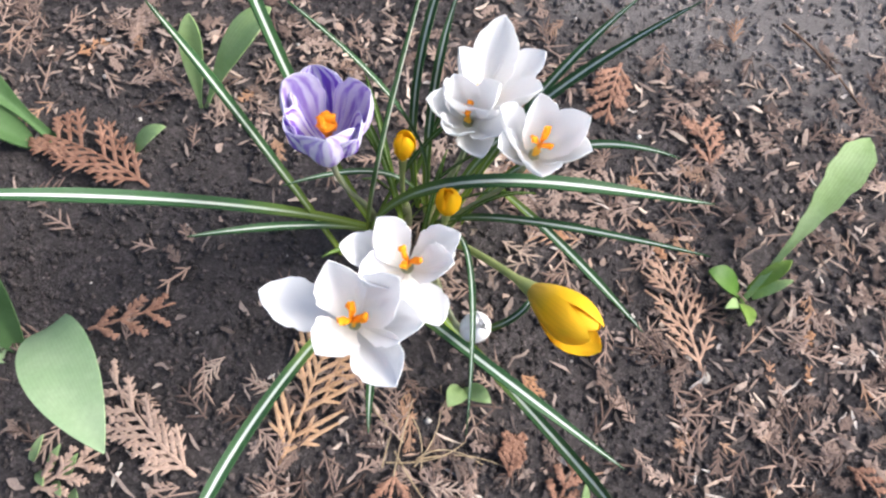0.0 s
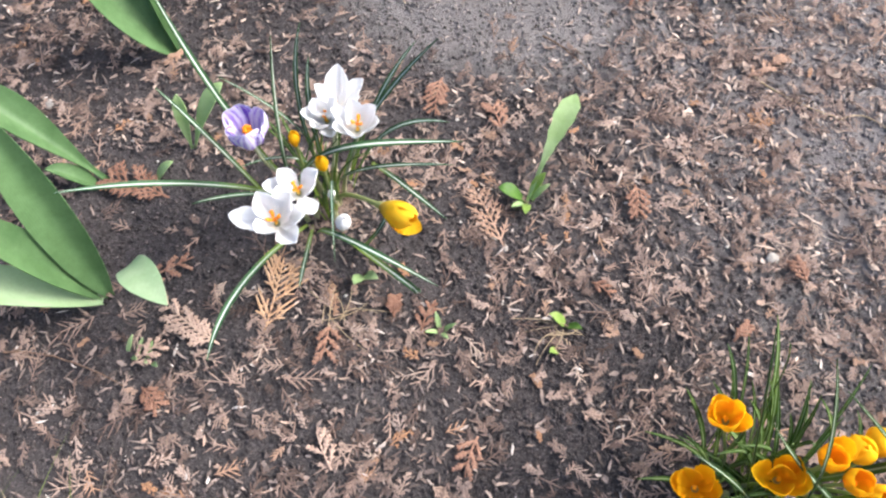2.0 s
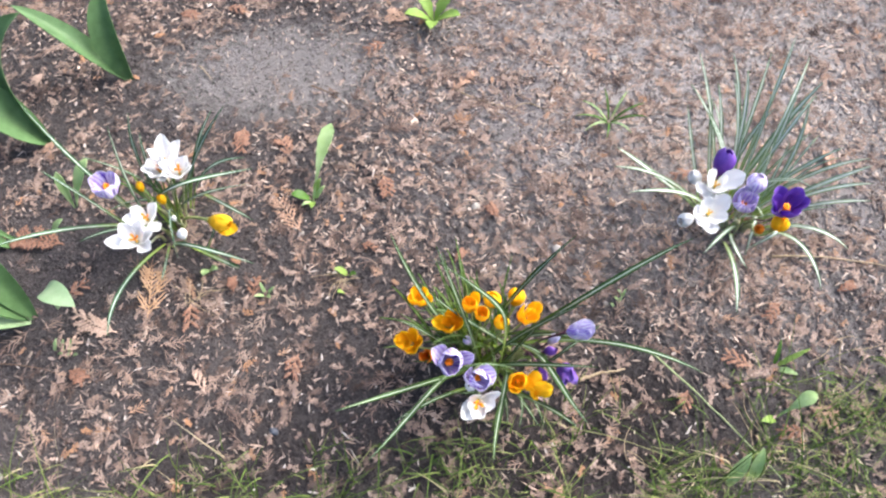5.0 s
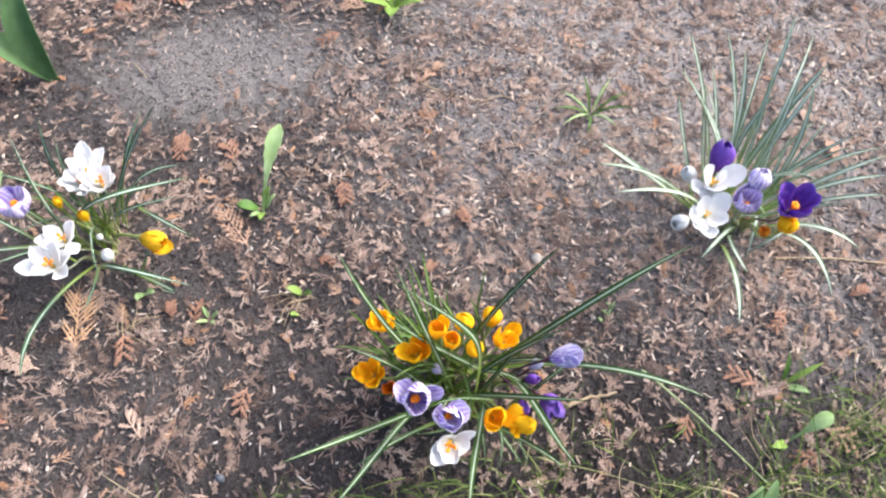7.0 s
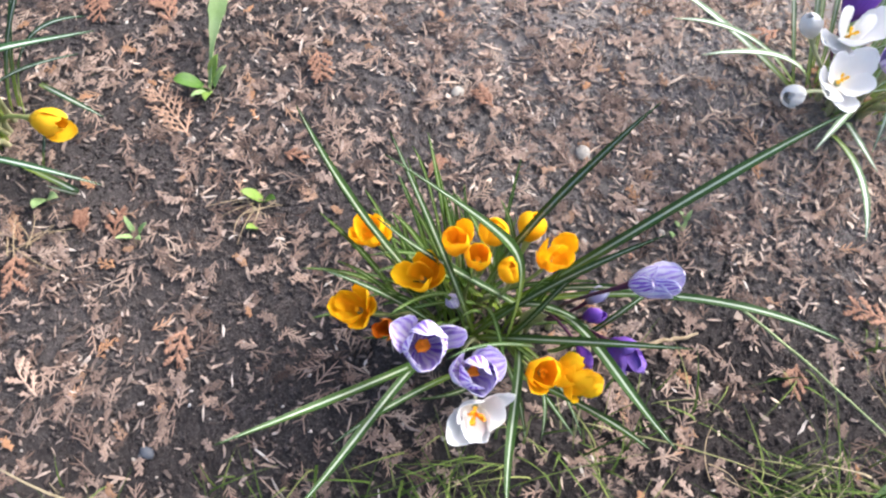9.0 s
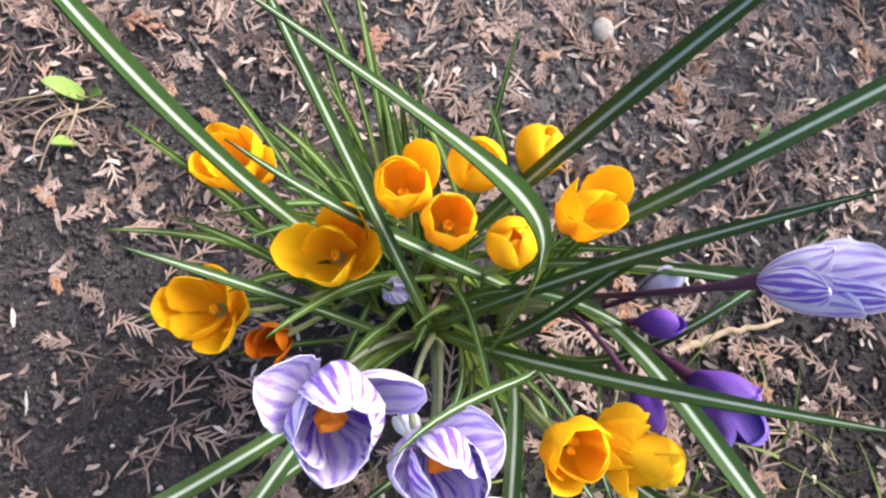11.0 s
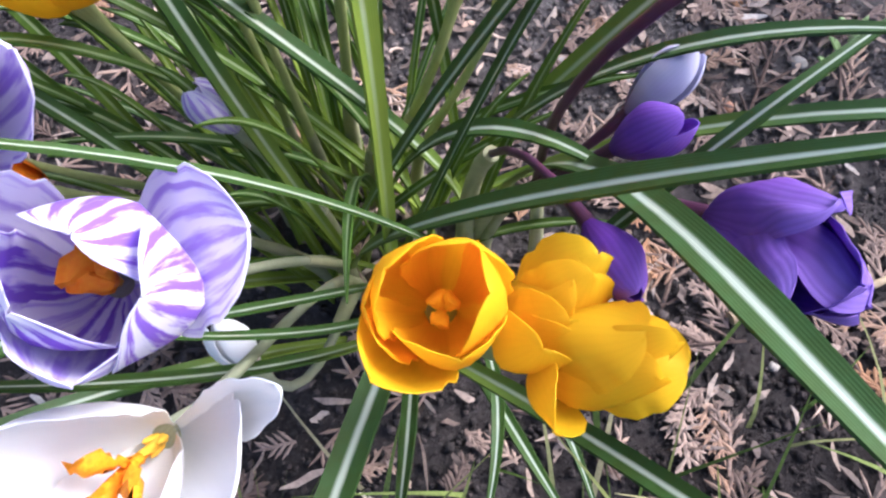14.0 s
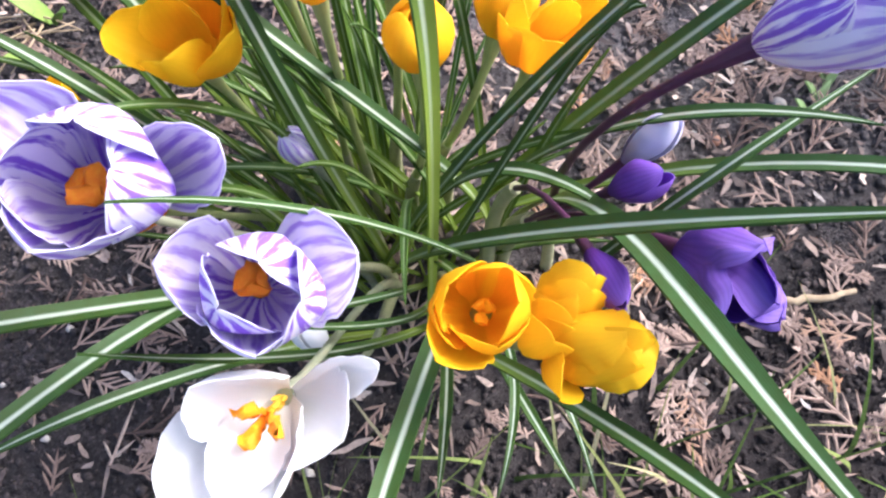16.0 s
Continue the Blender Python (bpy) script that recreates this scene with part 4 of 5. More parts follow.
crocus("yellow crocus bud about to open", YELLOW, (0.568, -0.155, 0.136), (0.566, -0.128), (0.0, 0.05), 0.023, 0.84, "egg", 20, TUBE_YELLOW, False, G2, 0, 0.5)
crocus("yellow crocus leaning outward, still closed", YELLOW, (0.604, -0.120, 0.098), (0.580, -0.116), (0.5, 0.45), 0.028, 0.82, "egg", 35, TUBE_YELLOW, True, G2, 0, 0.5)
bloom(YC, YELLOW, (0.5978, -0.1505, 0.1075), (0.3, 0.05), (0.58, -0.128), [(0.618, -0.1448, 0.1182, 0.015, 0.23, -0.05, 0.75), (0.6094, -0.1622, 0.1196, 0.0142, 0.21, -0.1, 0.7), (0.5926, -0.1621, 0.1254, 0.015, 0.21, -0.1, 0.7), (0.587, -0.1548, 0.1243, 0.0142, 0.21, -0.1, 0.7), (0.5918, -0.1454, 0.128, 0.015, 0.21, -0.1, 0.7), (0.6038, -0.1469, 0.1267, 0.0142, 0.21, -0.1, 0.7)], TUBE_YELLOW, (0.006, 0.5, STIGMA_GOLD), G2)
crocus("small withered orange crocus low among the leaves", ORANGE, (0.492, -0.144, 0.087), (0.530, -0.126), (-0.5, -0.2), 0.017, 0.6, "cup", 0, TUBE_YELLOW, False, G2)
bloom(YC, YELLOW, (0.561, -0.2123, 0.1163), (0, -0.25), (0.566, -0.16), [(0.5525, -0.2084, 0.1363, 0.015, 0.22, -0.13, 0.7), (0.5676, -0.2085, 0.1349, 0.0148, 0.22, -0.12, 0.7), (0.5692, -0.2205, 0.1346, 0.0155, 0.22, -0.12, 0.7), (0.5593, -0.2260, 0.131, 0.0148, 0.22, -0.06, 0.7), (0.5491, -0.2227, 0.1316, 0.015, 0.22, 0.03, 0.6), (0.5485, -0.2126, 0.1323, 0.0148, 0.22, -0.1, 0.7)], TUBE_YELLOW, (0.0075, 0.9, STIGMA_GOLD), G2)
bloom("yellow crocus partly hidden behind its neighbour", YELLOW, (0.5727, -0.2149, 0.1065), (0.5, -0.15), (0.57, -0.158), [(0.5796, -0.2187, 0.1244, 0.0136, 0.24, -0.18, 0.85), (0.5742, -0.2146, 0.1246, 0.013, 0.24, -0.18, 0.85), (0.5781, -0.2224, 0.1237, 0.0136, 0.24, -0.18, 0.85), (0.5732, -0.228, 0.119, 0.013, 0.24, -0.18, 0.85), (0.5667, -0.2265, 0.1209, 0.0136, 0.24, -0.18, 0.85), (0.572, -0.2248, 0.1217, 0.013, 0.24, -0.18, 0.85)], TUBE_YELLOW, (), G2)
bloom("bright yellow crocus leaning outward, half closed", YELLOW, (0.5732, -0.2224, 0.1098), (1.1, -0.75), (0.574, -0.16), [(0.5852, -0.2301, 0.1246, 0.0148, 0.24, -0.2, 0.85), (0.5833, -0.2257, 0.1257, 0.014, 0.24, -0.2, 0.85), (0.5838, -0.2354, 0.1216, 0.0148, 0.24, -0.2, 0.85), (0.5786, -0.2365, 0.1215, 0.014, 0.24, -0.2, 0.85), (0.5695, -0.2349, 0.1214, 0.0103, 0.24, 0.05, 0.85), (0.5792, -0.2243, 0.1279, 0.014, 0.24, -0.2, 0.85)], TUBE_YELLOW, (), G2)
SC = "purple and white striped crocus with flared petals and an orange stigma"
bloom(SC, STRIPED, (0.5012, -0.1756, 0.1387), (0.05, -0.35), (0.545, -0.152), [(0.5275, -0.1807, 0.1578, 0.0165, 0.19, -0.08, 0.7, 28), (0.5124, -0.1714, 0.1689, 0.0200, 0.20, -0.22, 0.75), (0.4915, -0.1690, 0.1680, 0.0205, 0.20, 0.08, 0.5), (0.4905, -0.1829, 0.1665, 0.0195, 0.19, -0.05, 0.75), (0.4945, -0.1962, 0.1630, 0.0202, 0.19, -0.02, 0.75), (0.5178, -0.1888, 0.1608, 0.0200, 0.22, -0.19, 0.75)], None, (0.0165, 0.36, STIGMA), G2, LILAC)
bloom(SC, STRIPED, (0.5214, -0.1972, 0.1296), (0.08, -0.36), (0.552, -0.154), [(0.5400, -0.2030, 0.1440, 0.0215, 0.05, 0.08, 0.15), (0.5310, -0.1998, 0.1550, 0.0165, 0.22, -0.16, 0.75), (0.5083, -0.1992, 0.1548, 0.0185, 0.19, -0.05, 0.75), (0.5140, -0.2110, 0.1512, 0.0177, 0.20, -0.10, 0.75), (0.5205, -0.2176, 0.1496, 0.0180, 0.19, 0, 0.75), (0.5355, -0.2135, 0.1480, 0.0175, 0.24, -0.15, 0.75)], None, (0.0145, 0.34, STIGMA), G2, LILAC)
bloom("white crocus with wide petals and a forked orange stigma", WHITE, (0.5189, -0.2148, 0.1154), (-0.3, -0.55), (0.552, -0.158), [(0.4958, -0.2292, 0.13, 0.0186, 0.15, 0, 0.6), (0.5061, -0.2339, 0.1327, 0.0136, 0.15, 0, 0.6), (0.5285, -0.23, 0.1324, 0.0205, 0.15, 0.04, 0.3, -36), (0.5386, -0.2218, 0.1361, 0.0081, 0.15, 0, 0.6), (0.5083, -0.2167, 0.1428, 0.018, 0.15, 0, 0.6), (0.515, -0.2373, 0.1329, 0.0155, 0.15, 0, 0.6)], None, (0.017, 0.8, STIGMA_YELLOW), G2, anthers=0.0095, blunt=0.55)
bloom("lilac striped crocus on a dark purple tube", STRIPED, (0.6180, -0.1945, 0.1550), (0.98, -0.45), (0.606, -0.165), [(0.6272, -0.2118, 0.1760, 0.0165, 0.20, 0.0, 0.6), (0.6312, -0.2128, 0.1815, 0.0130, 0.15, 0, 0.5), (0.6375, -0.2060, 0.1815, 0.0170, 0.15, 0, 0.5), (0.6370, -0.2010, 0.1775, 0.0130, 0.15, 0, 0.5), (0.6310, -0.1950, 0.1735, 0.0150, 0.18, 0.0, 0.6), (0.6215, -0.2040, 0.1770, 0.0110, 0.20, 0.0, 0.6)], TUBE_PURPLE, (0.017, 0.3, STIGMA), G2, LILAC)
crocus("closed pale lilac crocus bud", PALE_LILAC, (0.616, -0.181, 0.104), (0.594, -0.150), (0.9, 0.0), 0.020, 0.42, "bud", 0, TUBE_PURPLE, False, G2)
crocus("closed deep purple crocus bud", PURPLE, (0.606, -0.192, 0.109), (0.590, -0.156), (0.5, -0.4), 0.019, 0.78, "bud", 0, TUBE_PURPLE, False, G2)
crocus("drooping deep purple crocus bud", PURPLE, (0.588, -0.213, 0.117), (0.584, -0.160), (0.0, -3.0), 0.018, 0.66, "bud", 0, TUBE_PURPLE, False, G2)
bloom("crumpled violet crocus bent outward", VIOLET, (0.6064, -0.2112, 0.1123), (0.3, -1.3), (0.59, -0.16), [(0.6147, -0.2345, 0.1275, 0.0145, 0.18, -0.1, 0.7), (0.6115, -0.2224, 0.1363, 0.0138, 0.18, -0.05, 0.7), (0.6146, -0.2309, 0.1319, 0.0145, 0.18, -0.1, 0.7), (0.6132, -0.2349, 0.1232, 0.0138, 0.18, 0.1, 0.7), (0.6014, -0.2333, 0.1304, 0.0145, 0.18, 0.05, 0.7), (0.6178, -0.2325, 0.1243, 0.0138, 0.18, -0.1, 0.7)], TUBE_PURPLE, (), G2, crumple=4.0)
crocus("small pale striped crocus bud", LILAC, (0.536, -0.147, 0.094), (0.550, -0.140), (-0.3, 0.1), 0.018, 0.62, "bud", 0, None, False, G2)
crocus("narrow closed white crocus bud", WHITE, (0.523, -0.188, 0.070), (0.552, -0.154), (-0.2, 0.5), 0.019, 0.45, "bud", 0, None, False, G2)

# third clump: tall leaves with sky sheen in their colour; white, lilac, purple and one yellow
C = tuft_at(0.925, -0.085, "spreading tuft of tall striped crocus leaves among purple and white crocuses")
crocus_leaf(C, (0.916, -0.063), (0.928, -0.034, 0.128), (0.932, 0.007, 0.180), 0.0055)
crocus_leaf(C, (0.922, -0.066), (0.965, -0.039, 0.101), (1.023, -0.024, 0.150), 0.0070)
crocus_leaf(C, (0.937, -0.081), (0.968, -0.054, 0.099), (0.999, -0.018, 0.140), 0.0050)
crocus_leaf(C, (0.942, -0.084), (0.975, -0.092, 0.079), (1.000, -0.039, 0.141), 0.0050)
crocus_leaf(C, (0.909, -0.065), (0.918, -0.062, 0.097), (0.880, 0.027, 0.154), 0.0055)
crocus_leaf(C, (0.910, -0.064), (0.907, -0.035, 0.102), (0.905, 0.013, 0.160), 0.0048)
crocus_leaf(C, (0.919, -0.063), (0.925, -0.040, 0.120), (0.917, 0.005, 0.170), 0.0043)
crocus_leaf(C, (0.921, -0.064), (0.923, -0.033, 0.090), (0.958, -0.031, 0.140), 0.0050)
crocus_leaf(C, (0.894, -0.058), (0.876, -0.019, 0.083), (0.877, 0.017, 0.130), 0.0043)
crocus_leaf(C, (0.904, -0.063), (0.897, -0.019, 0.088), (0.909, 0.015, 0.130), 0.0048)
crocus_leaf(C, (0.910, -0.066), (0.915, -0.065, 0.094), (0.886, -0.004, 0.141), 0.0041)
crocus_leaf(C, (0.943, -0.080), (0.970, -0.081, 0.077), (1.017, -0.096, 0.120), 0.0053)
crocus_leaf(C, (0.944, -0.085), (0.987, -0.087, 0.086), (1.043, -0.116, 0.111), 0.0048)
crocus_leaf(C, (0.950, -0.089), (0.997, -0.106, 0.070), (1.051, -0.121, 0.099), 0.0062)
crocus_leaf(C, (0.950, -0.094), (0.993, -0.108, 0.074), (1.043, -0.138, 0.090), 0.0055)
crocus_leaf(C, (0.950, -0.097), (0.989, -0.121, 0.064), (1.036, -0.154, 0.080), 0.0048)
crocus_leaf(C, (0.895, -0.062), (0.841, -0.023, 0.055), (0.799, 0.022, 0.079), 0.0067)
crocus_leaf(C, (0.896, -0.060), (0.849, -0.028, 0.075), (0.787, 0.003, 0.071), 0.0048)
crocus_leaf(C, (0.902, -0.071), (0.862, -0.066, 0.090), (0.781, -0.042, 0.084), 0.0055)
crocus_leaf(C, (0.929, -0.095), (0.886, -0.111, 0.060), (0.843, -0.129, 0.040), 0.0050)
crocus_leaf(C, (0.899, -0.104), (0.871, -0.163, 0.047), (0.850, -0.203, 0.019), 0.0053)
crocus_leaf(C, (0.917, -0.105), (0.879, -0.108, 0.044), (0.887, -0.160, 0.027), 0.0048)
crocus_leaf(C, (0.946, -0.111), (0.957, -0.155, 0.074), (0.960, -0.213, 0.016), 0.0050)
crocus_leaf(C, (0.945, -0.107), (0.979, -0.139, 0.059), (1.017, -0.180, 0.021), 0.0048)
crocus_leaf(C, (0.935, -0.105), (0.922, -0.103, 0.091), (0.897, -0.143, 0.022), 0.0043)
crocus_leaf(C, (0.937, -0.114), (0.947, -0.150, 0.089), (0.904, -0.137, 0.025), 0.0043)
fill_leaves(C, 21, 16, (0.930, -0.085), 0.035, (0.03, 0.09), (0.06, 0.14))
fill_leaves(C, 22, 9, (0.925, -0.070), 0.025, (0.05, 0.12), (0.12, 0.19), (0.003, 0.0046), (20, 110))
G3 = "crocuses of the purple and white clump"
crocus("deep purple crocus with a closed goblet bloom", PURPLE, (0.872, -0.070, 0.132), (0.915, -0.075), (0.1, 0.1), 0.045, 1.3, "bud", 0, TUBE_PURPLE, False, G3, 0, 0.45)
bloom(WC, WHITE, (0.8532, -0.0888, 0.1197), (-0.1, -0.1), (0.91, -0.082), [(0.8825, -0.0937, 0.1395, 0.0215, 0.14, 0, 0.35), (0.8441, -0.0791, 0.1453, 0.0205, 0.14, 0, 0.35), (0.8257, -0.0919, 0.1337, 0.0215, 0.14, 0, 0.35), (0.8297, -0.1005, 0.1315, 0.0205, 0.14, 0, 0.35), (0.8415, -0.1058, 0.1428, 0.0215, 0.14, 0, 0.35), (0.8554, -0.0979, 0.147, 0.0205, 0.14, 0, 0.35)], None, (0.011, 0.8, STIGMA_GOLD), G3, anthers=0.009, blunt=0.65)
bloom(WC, WHITE, (0.8321, -0.1138, 0.1131), (-0.1, -0.2), (0.91, -0.092), [(0.8571, -0.1101, 0.1319, 0.0200, 0.14, 0, 0.35), (0.8275, -0.103, 0.1363, 0.0190, 0.14, 0, 0.35), (0.8102, -0.1126, 0.1305, 0.0200, 0.14, 0, 0.35), (0.8112, -0.1249, 0.1239, 0.0190, 0.14, 0, 0.35), (0.8202, -0.1383, 0.1199, 0.0200, 0.14, 0, 0.35), (0.8412, -0.1324, 0.1288, 0.0190, 0.14, 0, 0.35)], None, (0.011, 0.8, STIGMA_GOLD), G3, anthers=0.009, blunt=0.65)
crocus("closed white crocus bud", WHITE, (0.846, -0.066, 0.110), (0.905, -0.075), (-0.5, 0.1), 0.032, 0.85, "bud", 0, None, False, G3)
crocus("closed white crocus bud leaning outward", WHITE, (0.826, -0.098, 0.082), (0.905, -0.090), (-1.3, -0.4), 0.032, 0.85, "bud", 0, None, False, G3)
crocus("pale lilac crocus, half closed", LILAC, (0.885, -0.111, 0.141), (0.920, -0.095), (0.25, 0.2), 0.032, 0.74, "egg", 0, None, False, G3)
crocus("pale lilac crocus with parted petals", LILAC, (0.869, -0.121, 0.127), (0.918, -0.100), (-0.05, -0.1), 0.031, 0.76, "cup", 0, None, True, G3)
bloom("deep purple crocus with parted petals and an orange stigma", PURPLE, (0.89, -0.1507, 0.141), (0, -0.1), (0.93, -0.1), [(0.8698, -0.1529, 0.1617, 0.018, 0.2, 0, 0.75), (0.8974, -0.128, 0.1557, 0.0171, 0.2, 0, 0.75), (0.9123, -0.1415, 0.163, 0.018, 0.2, 0, 0.75), (0.9143, -0.1549, 0.1598, 0.0171, 0.2, 0, 0.75), (0.8888, -0.168, 0.1642, 0.018, 0.2, 0, 0.75), (0.8782, -0.139, 0.1623, 0.0171, 0.2, 0, 0.75)], TUBE_PURPLE, (0.015, 0.6, STIGMA), G3)
crocus("bright yellow crocus with a crumpled bloom", YELLOW, (0.885, -0.160, 0.135), (0.928, -0.104), (0.1, -0.1), 0.027, 0.8, "egg", 0, TUBE_YELLOW, True, G3)
crocus("small closed orange-yellow crocus bud", ORANGE, (0.868, -0.155, 0.125), (0.926, -0.104), (-0.5, -0.1), 0.02, 0.58, "bud", 0, TUBE_YELLOW, False, G3)


# ---- tulips and weeds ----
def broad_leaf(owner, foot, tip, lift, width, mat, fold=0.35, twist=0.0, wave=0.0, shape=0.8, name="leaf", teeth=0, base_z=None, bend=(0.0, 0.0), knees=None):
    """A broad blade from foot to tip that arches by lift. teeth: number of teeth along each edge."""
    o = np.array(owner.location)
    a = np.array((*foot, height(*foot) - 0.003 if base_z is None else base_z))
    d = np.array(tip, float)
    b, c = knees or (a + (d - a) * 0.3 + (*bend, lift), a + (d - a) * 0.7 + (*bend, lift))
    line = curve3(a, b, c, d, 24)
    v = np.linspace(0, 1, 24)
    w = width / 2 * np.maximum(np.sin(np.pi * v ** shape) ** 0.85, np.where(v < 0.5, 0.16, 0.02))
    if teeth:
        w = w * (1 - 0.18 * np.abs(np.sin(v * teeth * np.pi)))
    return part(name, ribbon(line - o, w, fold, 9, 0.0007, twist, wave, twist), mat, owner)


def plant(name, x, y, label, category, group=""):
    return thing(name, (x, y, height(x, y)), label, category, group)


TG = "tulip plants"
t1 = plant("tulip_plant", 0.080, 0.103, "young tulip with broad upright grey-green leaves, not in bloom", "tulip", TG)
broad_leaf(t1, (0.080, 0.103), (0.045, 0.185, 0.175), 0.02, 0.034, TULIP, 0.4)
broad_leaf(t1, (0.076, 0.100), (-0.055, 0.090, 0.095), 0.02, 0.034, TULIP_PALE, 0.4)
broad_leaf(t1, (0.074, 0.104), (0.010, 0.122, 0.135), 0.02, 0.030, TULIP, 0.4)
t2 = plant("tulip_plant", 0.074, 0.218, "young tulip with a dark green leaf on a reddish stalk", "tulip", TG)
broad_leaf(t2, (0.074, 0.218), (-0.010, 0.262, 0.10), 0.01, 0.032, TULIP, 0.6, shape=1.7)
broad_leaf(t2, (0.064, 0.214), (0.032, 0.216, 0.03), 0.01, 0.017, TULIP, 0.6)
t3 = plant("tulip_plant", 0.139, 0.349, "young tulip with a large curling blue-green leaf", "tulip", TG)
broad_leaf(t3, (0.139, 0.349), (0.178, 0.420, 0.16), 0.02, 0.052, TULIP, 0.5, 20, bend=(-0.055, 0.03))
broad_leaf(t3, (0.136, 0.352), (0.075, 0.405, 0.13), 0.02, 0.050, TULIP, 0.5, bend=(-0.02, 0.0))
t4 = plant("tulip_plant", 0.257, 0.420, "young tulip with two broad blue-green leaves", "tulip", TG)
broad_leaf(t4, (0.257, 0.420), (0.275, 0.478, 0.12), 0.02, 0.036, TULIP, 0.4, bend=(-0.02, 0))
broad_leaf(t4, (0.252, 0.422), (0.156, 0.485, 0.12), 0.02, 0.03, TULIP, 0.4)
t5 = plant("tulip_plant", 0.108, 0.106, "short pale green tulip leaf rising from the soil", "tulip", TG)
broad_leaf(t5, (0.108, 0.106), (0.160, 0.042, 0.096), 0.0, 0.0265, TULIP_PALE, 0.12, shape=1.7, knees=((0.114, 0.102, 0.080), (0.130, 0.082, 0.088)))

WG = "weed seedlings in the bed"
w1 = plant("weed", 0.438, 0.140, "pale green weed seedling with a long toothed leaf", "weed", WG)
broad_leaf(w1, (0.436, 0.134), (0.491, 0.206, 0.050), 0.020, 0.021, WEED, 0.12, 0, 0.0006, 2.6, teeth=7)
broad_leaf(w1, (0.438, 0.140), (0.455, 0.150, 0.022), 0.006, 0.008, WEED_MID, 0.15, 0, 0.0006, 1.3)
broad_leaf(w1, (0.438, 0.138), (0.414, 0.146, 0.015), 0.008, 0.013, WEED_DARK, 0.15, shape=1.3)
broad_leaf(w1, (0.440, 0.138), (0.458, 0.142, 0.015), 0.006, 0.006, WEED, 0.15)
broad_leaf(w1, (0.438, 0.136), (0.432, 0.118, 0.012), 0.006, 0.008, WEED_MID, 0.15)
broad_leaf(w1, (0.437, 0.136), (0.422, 0.128, 0.010), 0.005, 0.006, WEED, 0.15)
w2 = plant("weed", 0.148, 0.240, "weed seedling with two oval pale green leaves", "weed", WG)
broad_leaf(w2, (0.148, 0.240), (0.150, 0.262, 0.05), 0.01, 0.012, WEED, 0.2, 0, 0, 1.4)
broad_leaf(w2, (0.150, 0.240), (0.190, 0.268, 0.05), 0.015, 0.017, WEED, 0.2, 0, 0, 1.5)
w3 = plant("weed", 0.118, 0.214, "single small oval weed leaf on the soil", "weed", WG)
broad_leaf(w3, (0.116, 0.212), (0.136, 0.218, 0.014), 0.006, 0.010, WEED, 0.15)
w4 = plant("weed", 0.440, 0.022, "tiny weed seedling with round green leaves", "weed", WG)
broad_leaf(w4, (0.447, 0.020), (0.433, 0.026, 0.014), 0.006, 0.009, WEED_MID, 0.1)
broad_leaf(w4, (0.447, 0.020), (0.456, 0.010, 0.012), 0.005, 0.007, WEED_DARK, 0.1)
w5 = plant("weed", 0.432, -0.002, "tiny round weed leaf on the soil", "weed", WG)
broad_leaf(w5, (0.436, 0.000), (0.427, -0.004, 0.010), 0.004, 0.007, WEED_MID, 0.1)
w6 = plant("weed", 0.292, 0.082, "small lobed weed seedling under the crocus leaves", "weed", WG)
broad_leaf(w6, (0.290, 0.088), (0.282, 0.076, 0.012), 0.006, 0.010, WEED, 0.1)
broad_leaf(w6, (0.290, 0.088), (0.302, 0.078, 0.012), 0.006, 0.009, WEED, 0.1)
w7 = plant("weed", 0.346, 0.028, "small spiky weed seedling", "weed", WG)
for a in range(4):
    broad_leaf(w7, (0.346, 0.030), (0.346 + 0.013 * math.cos(a * 1.7), 0.030 + 0.013 * math.sin(a * 1.7), 0.012), 0.003, 0.004, WEED, 0.1)
w8 = plant("weed", 0.103, 0.047, "green scale-leaved sprig on the soil", "weed", WG)
for a in range(6):
    broad_leaf(w8, (0.095 + 0.004 * a, 0.050 - 0.002 * a), (0.103 + 0.004 * a, 0.056 - 0.002 * a + (-0.014 if a % 2 else 0.006), 0.008), 0.002, 0.004, WEED, 0.1)
w9 = plant("weed", 0.840, -0.322, "weed with a pale spoon-shaped leaf", "weed", WG)
broad_leaf(w9, (0.835, -0.323), (0.876, -0.320, 0.03), 0.012, 0.015, WEED, 0.15, 0, 0, 2.4)
broad_leaf(w9, (0.835, -0.325), (0.812, -0.322, 0.012), 0.005, 0.009, WEED_MID, 0.15)
w10 = plant("weed", 0.755, -0.370, "weed with two lance-shaped green leaves", "weed", WG)
broad_leaf(w10, (0.745, -0.368), (0.774, -0.350, 0.035), 0.008, 0.013, WEED, 0.2)
broad_leaf(w10, (0.768, -0.374), (0.789, -0.350, 0.035), 0.008, 0.012, WEED, 0.2)
w11 = plant("weed", 0.690, 0.362, "leafy green weed at the back of the bed", "weed", WG)
for a in range(5):
    broad_leaf(w11, (0.690, 0.362), (0.690 + 0.042 * math.cos(a * 1.26 + 0.5), 0.362 + 0.040 * math.sin(a * 1.26 + 0.5), 0.03), 0.012, 0.020, WEED_MID, 0.15, shape=1.3, teeth=5)
w12 = plant("weed", 0.872, -0.275, "small narrow-leaved green weed", "weed", WG)
broad_leaf(w12, (0.865, -0.272), (0.905, -0.272, 0.02), 0.006, 0.006, WEED_MID, 0.15)
broad_leaf(w12, (0.865, -0.272), (0.880, -0.250, 0.02), 0.006, 0.005, WEED_DARK, 0.15)
broad_leaf(w12, (0.866, -0.274), (0.878, -0.292, 0.012), 0.006, 0.008, WEED, 0.15)
w13 = plant("weed", 0.738, -0.133, "small feathery green sprig on the soil", "weed", WG)
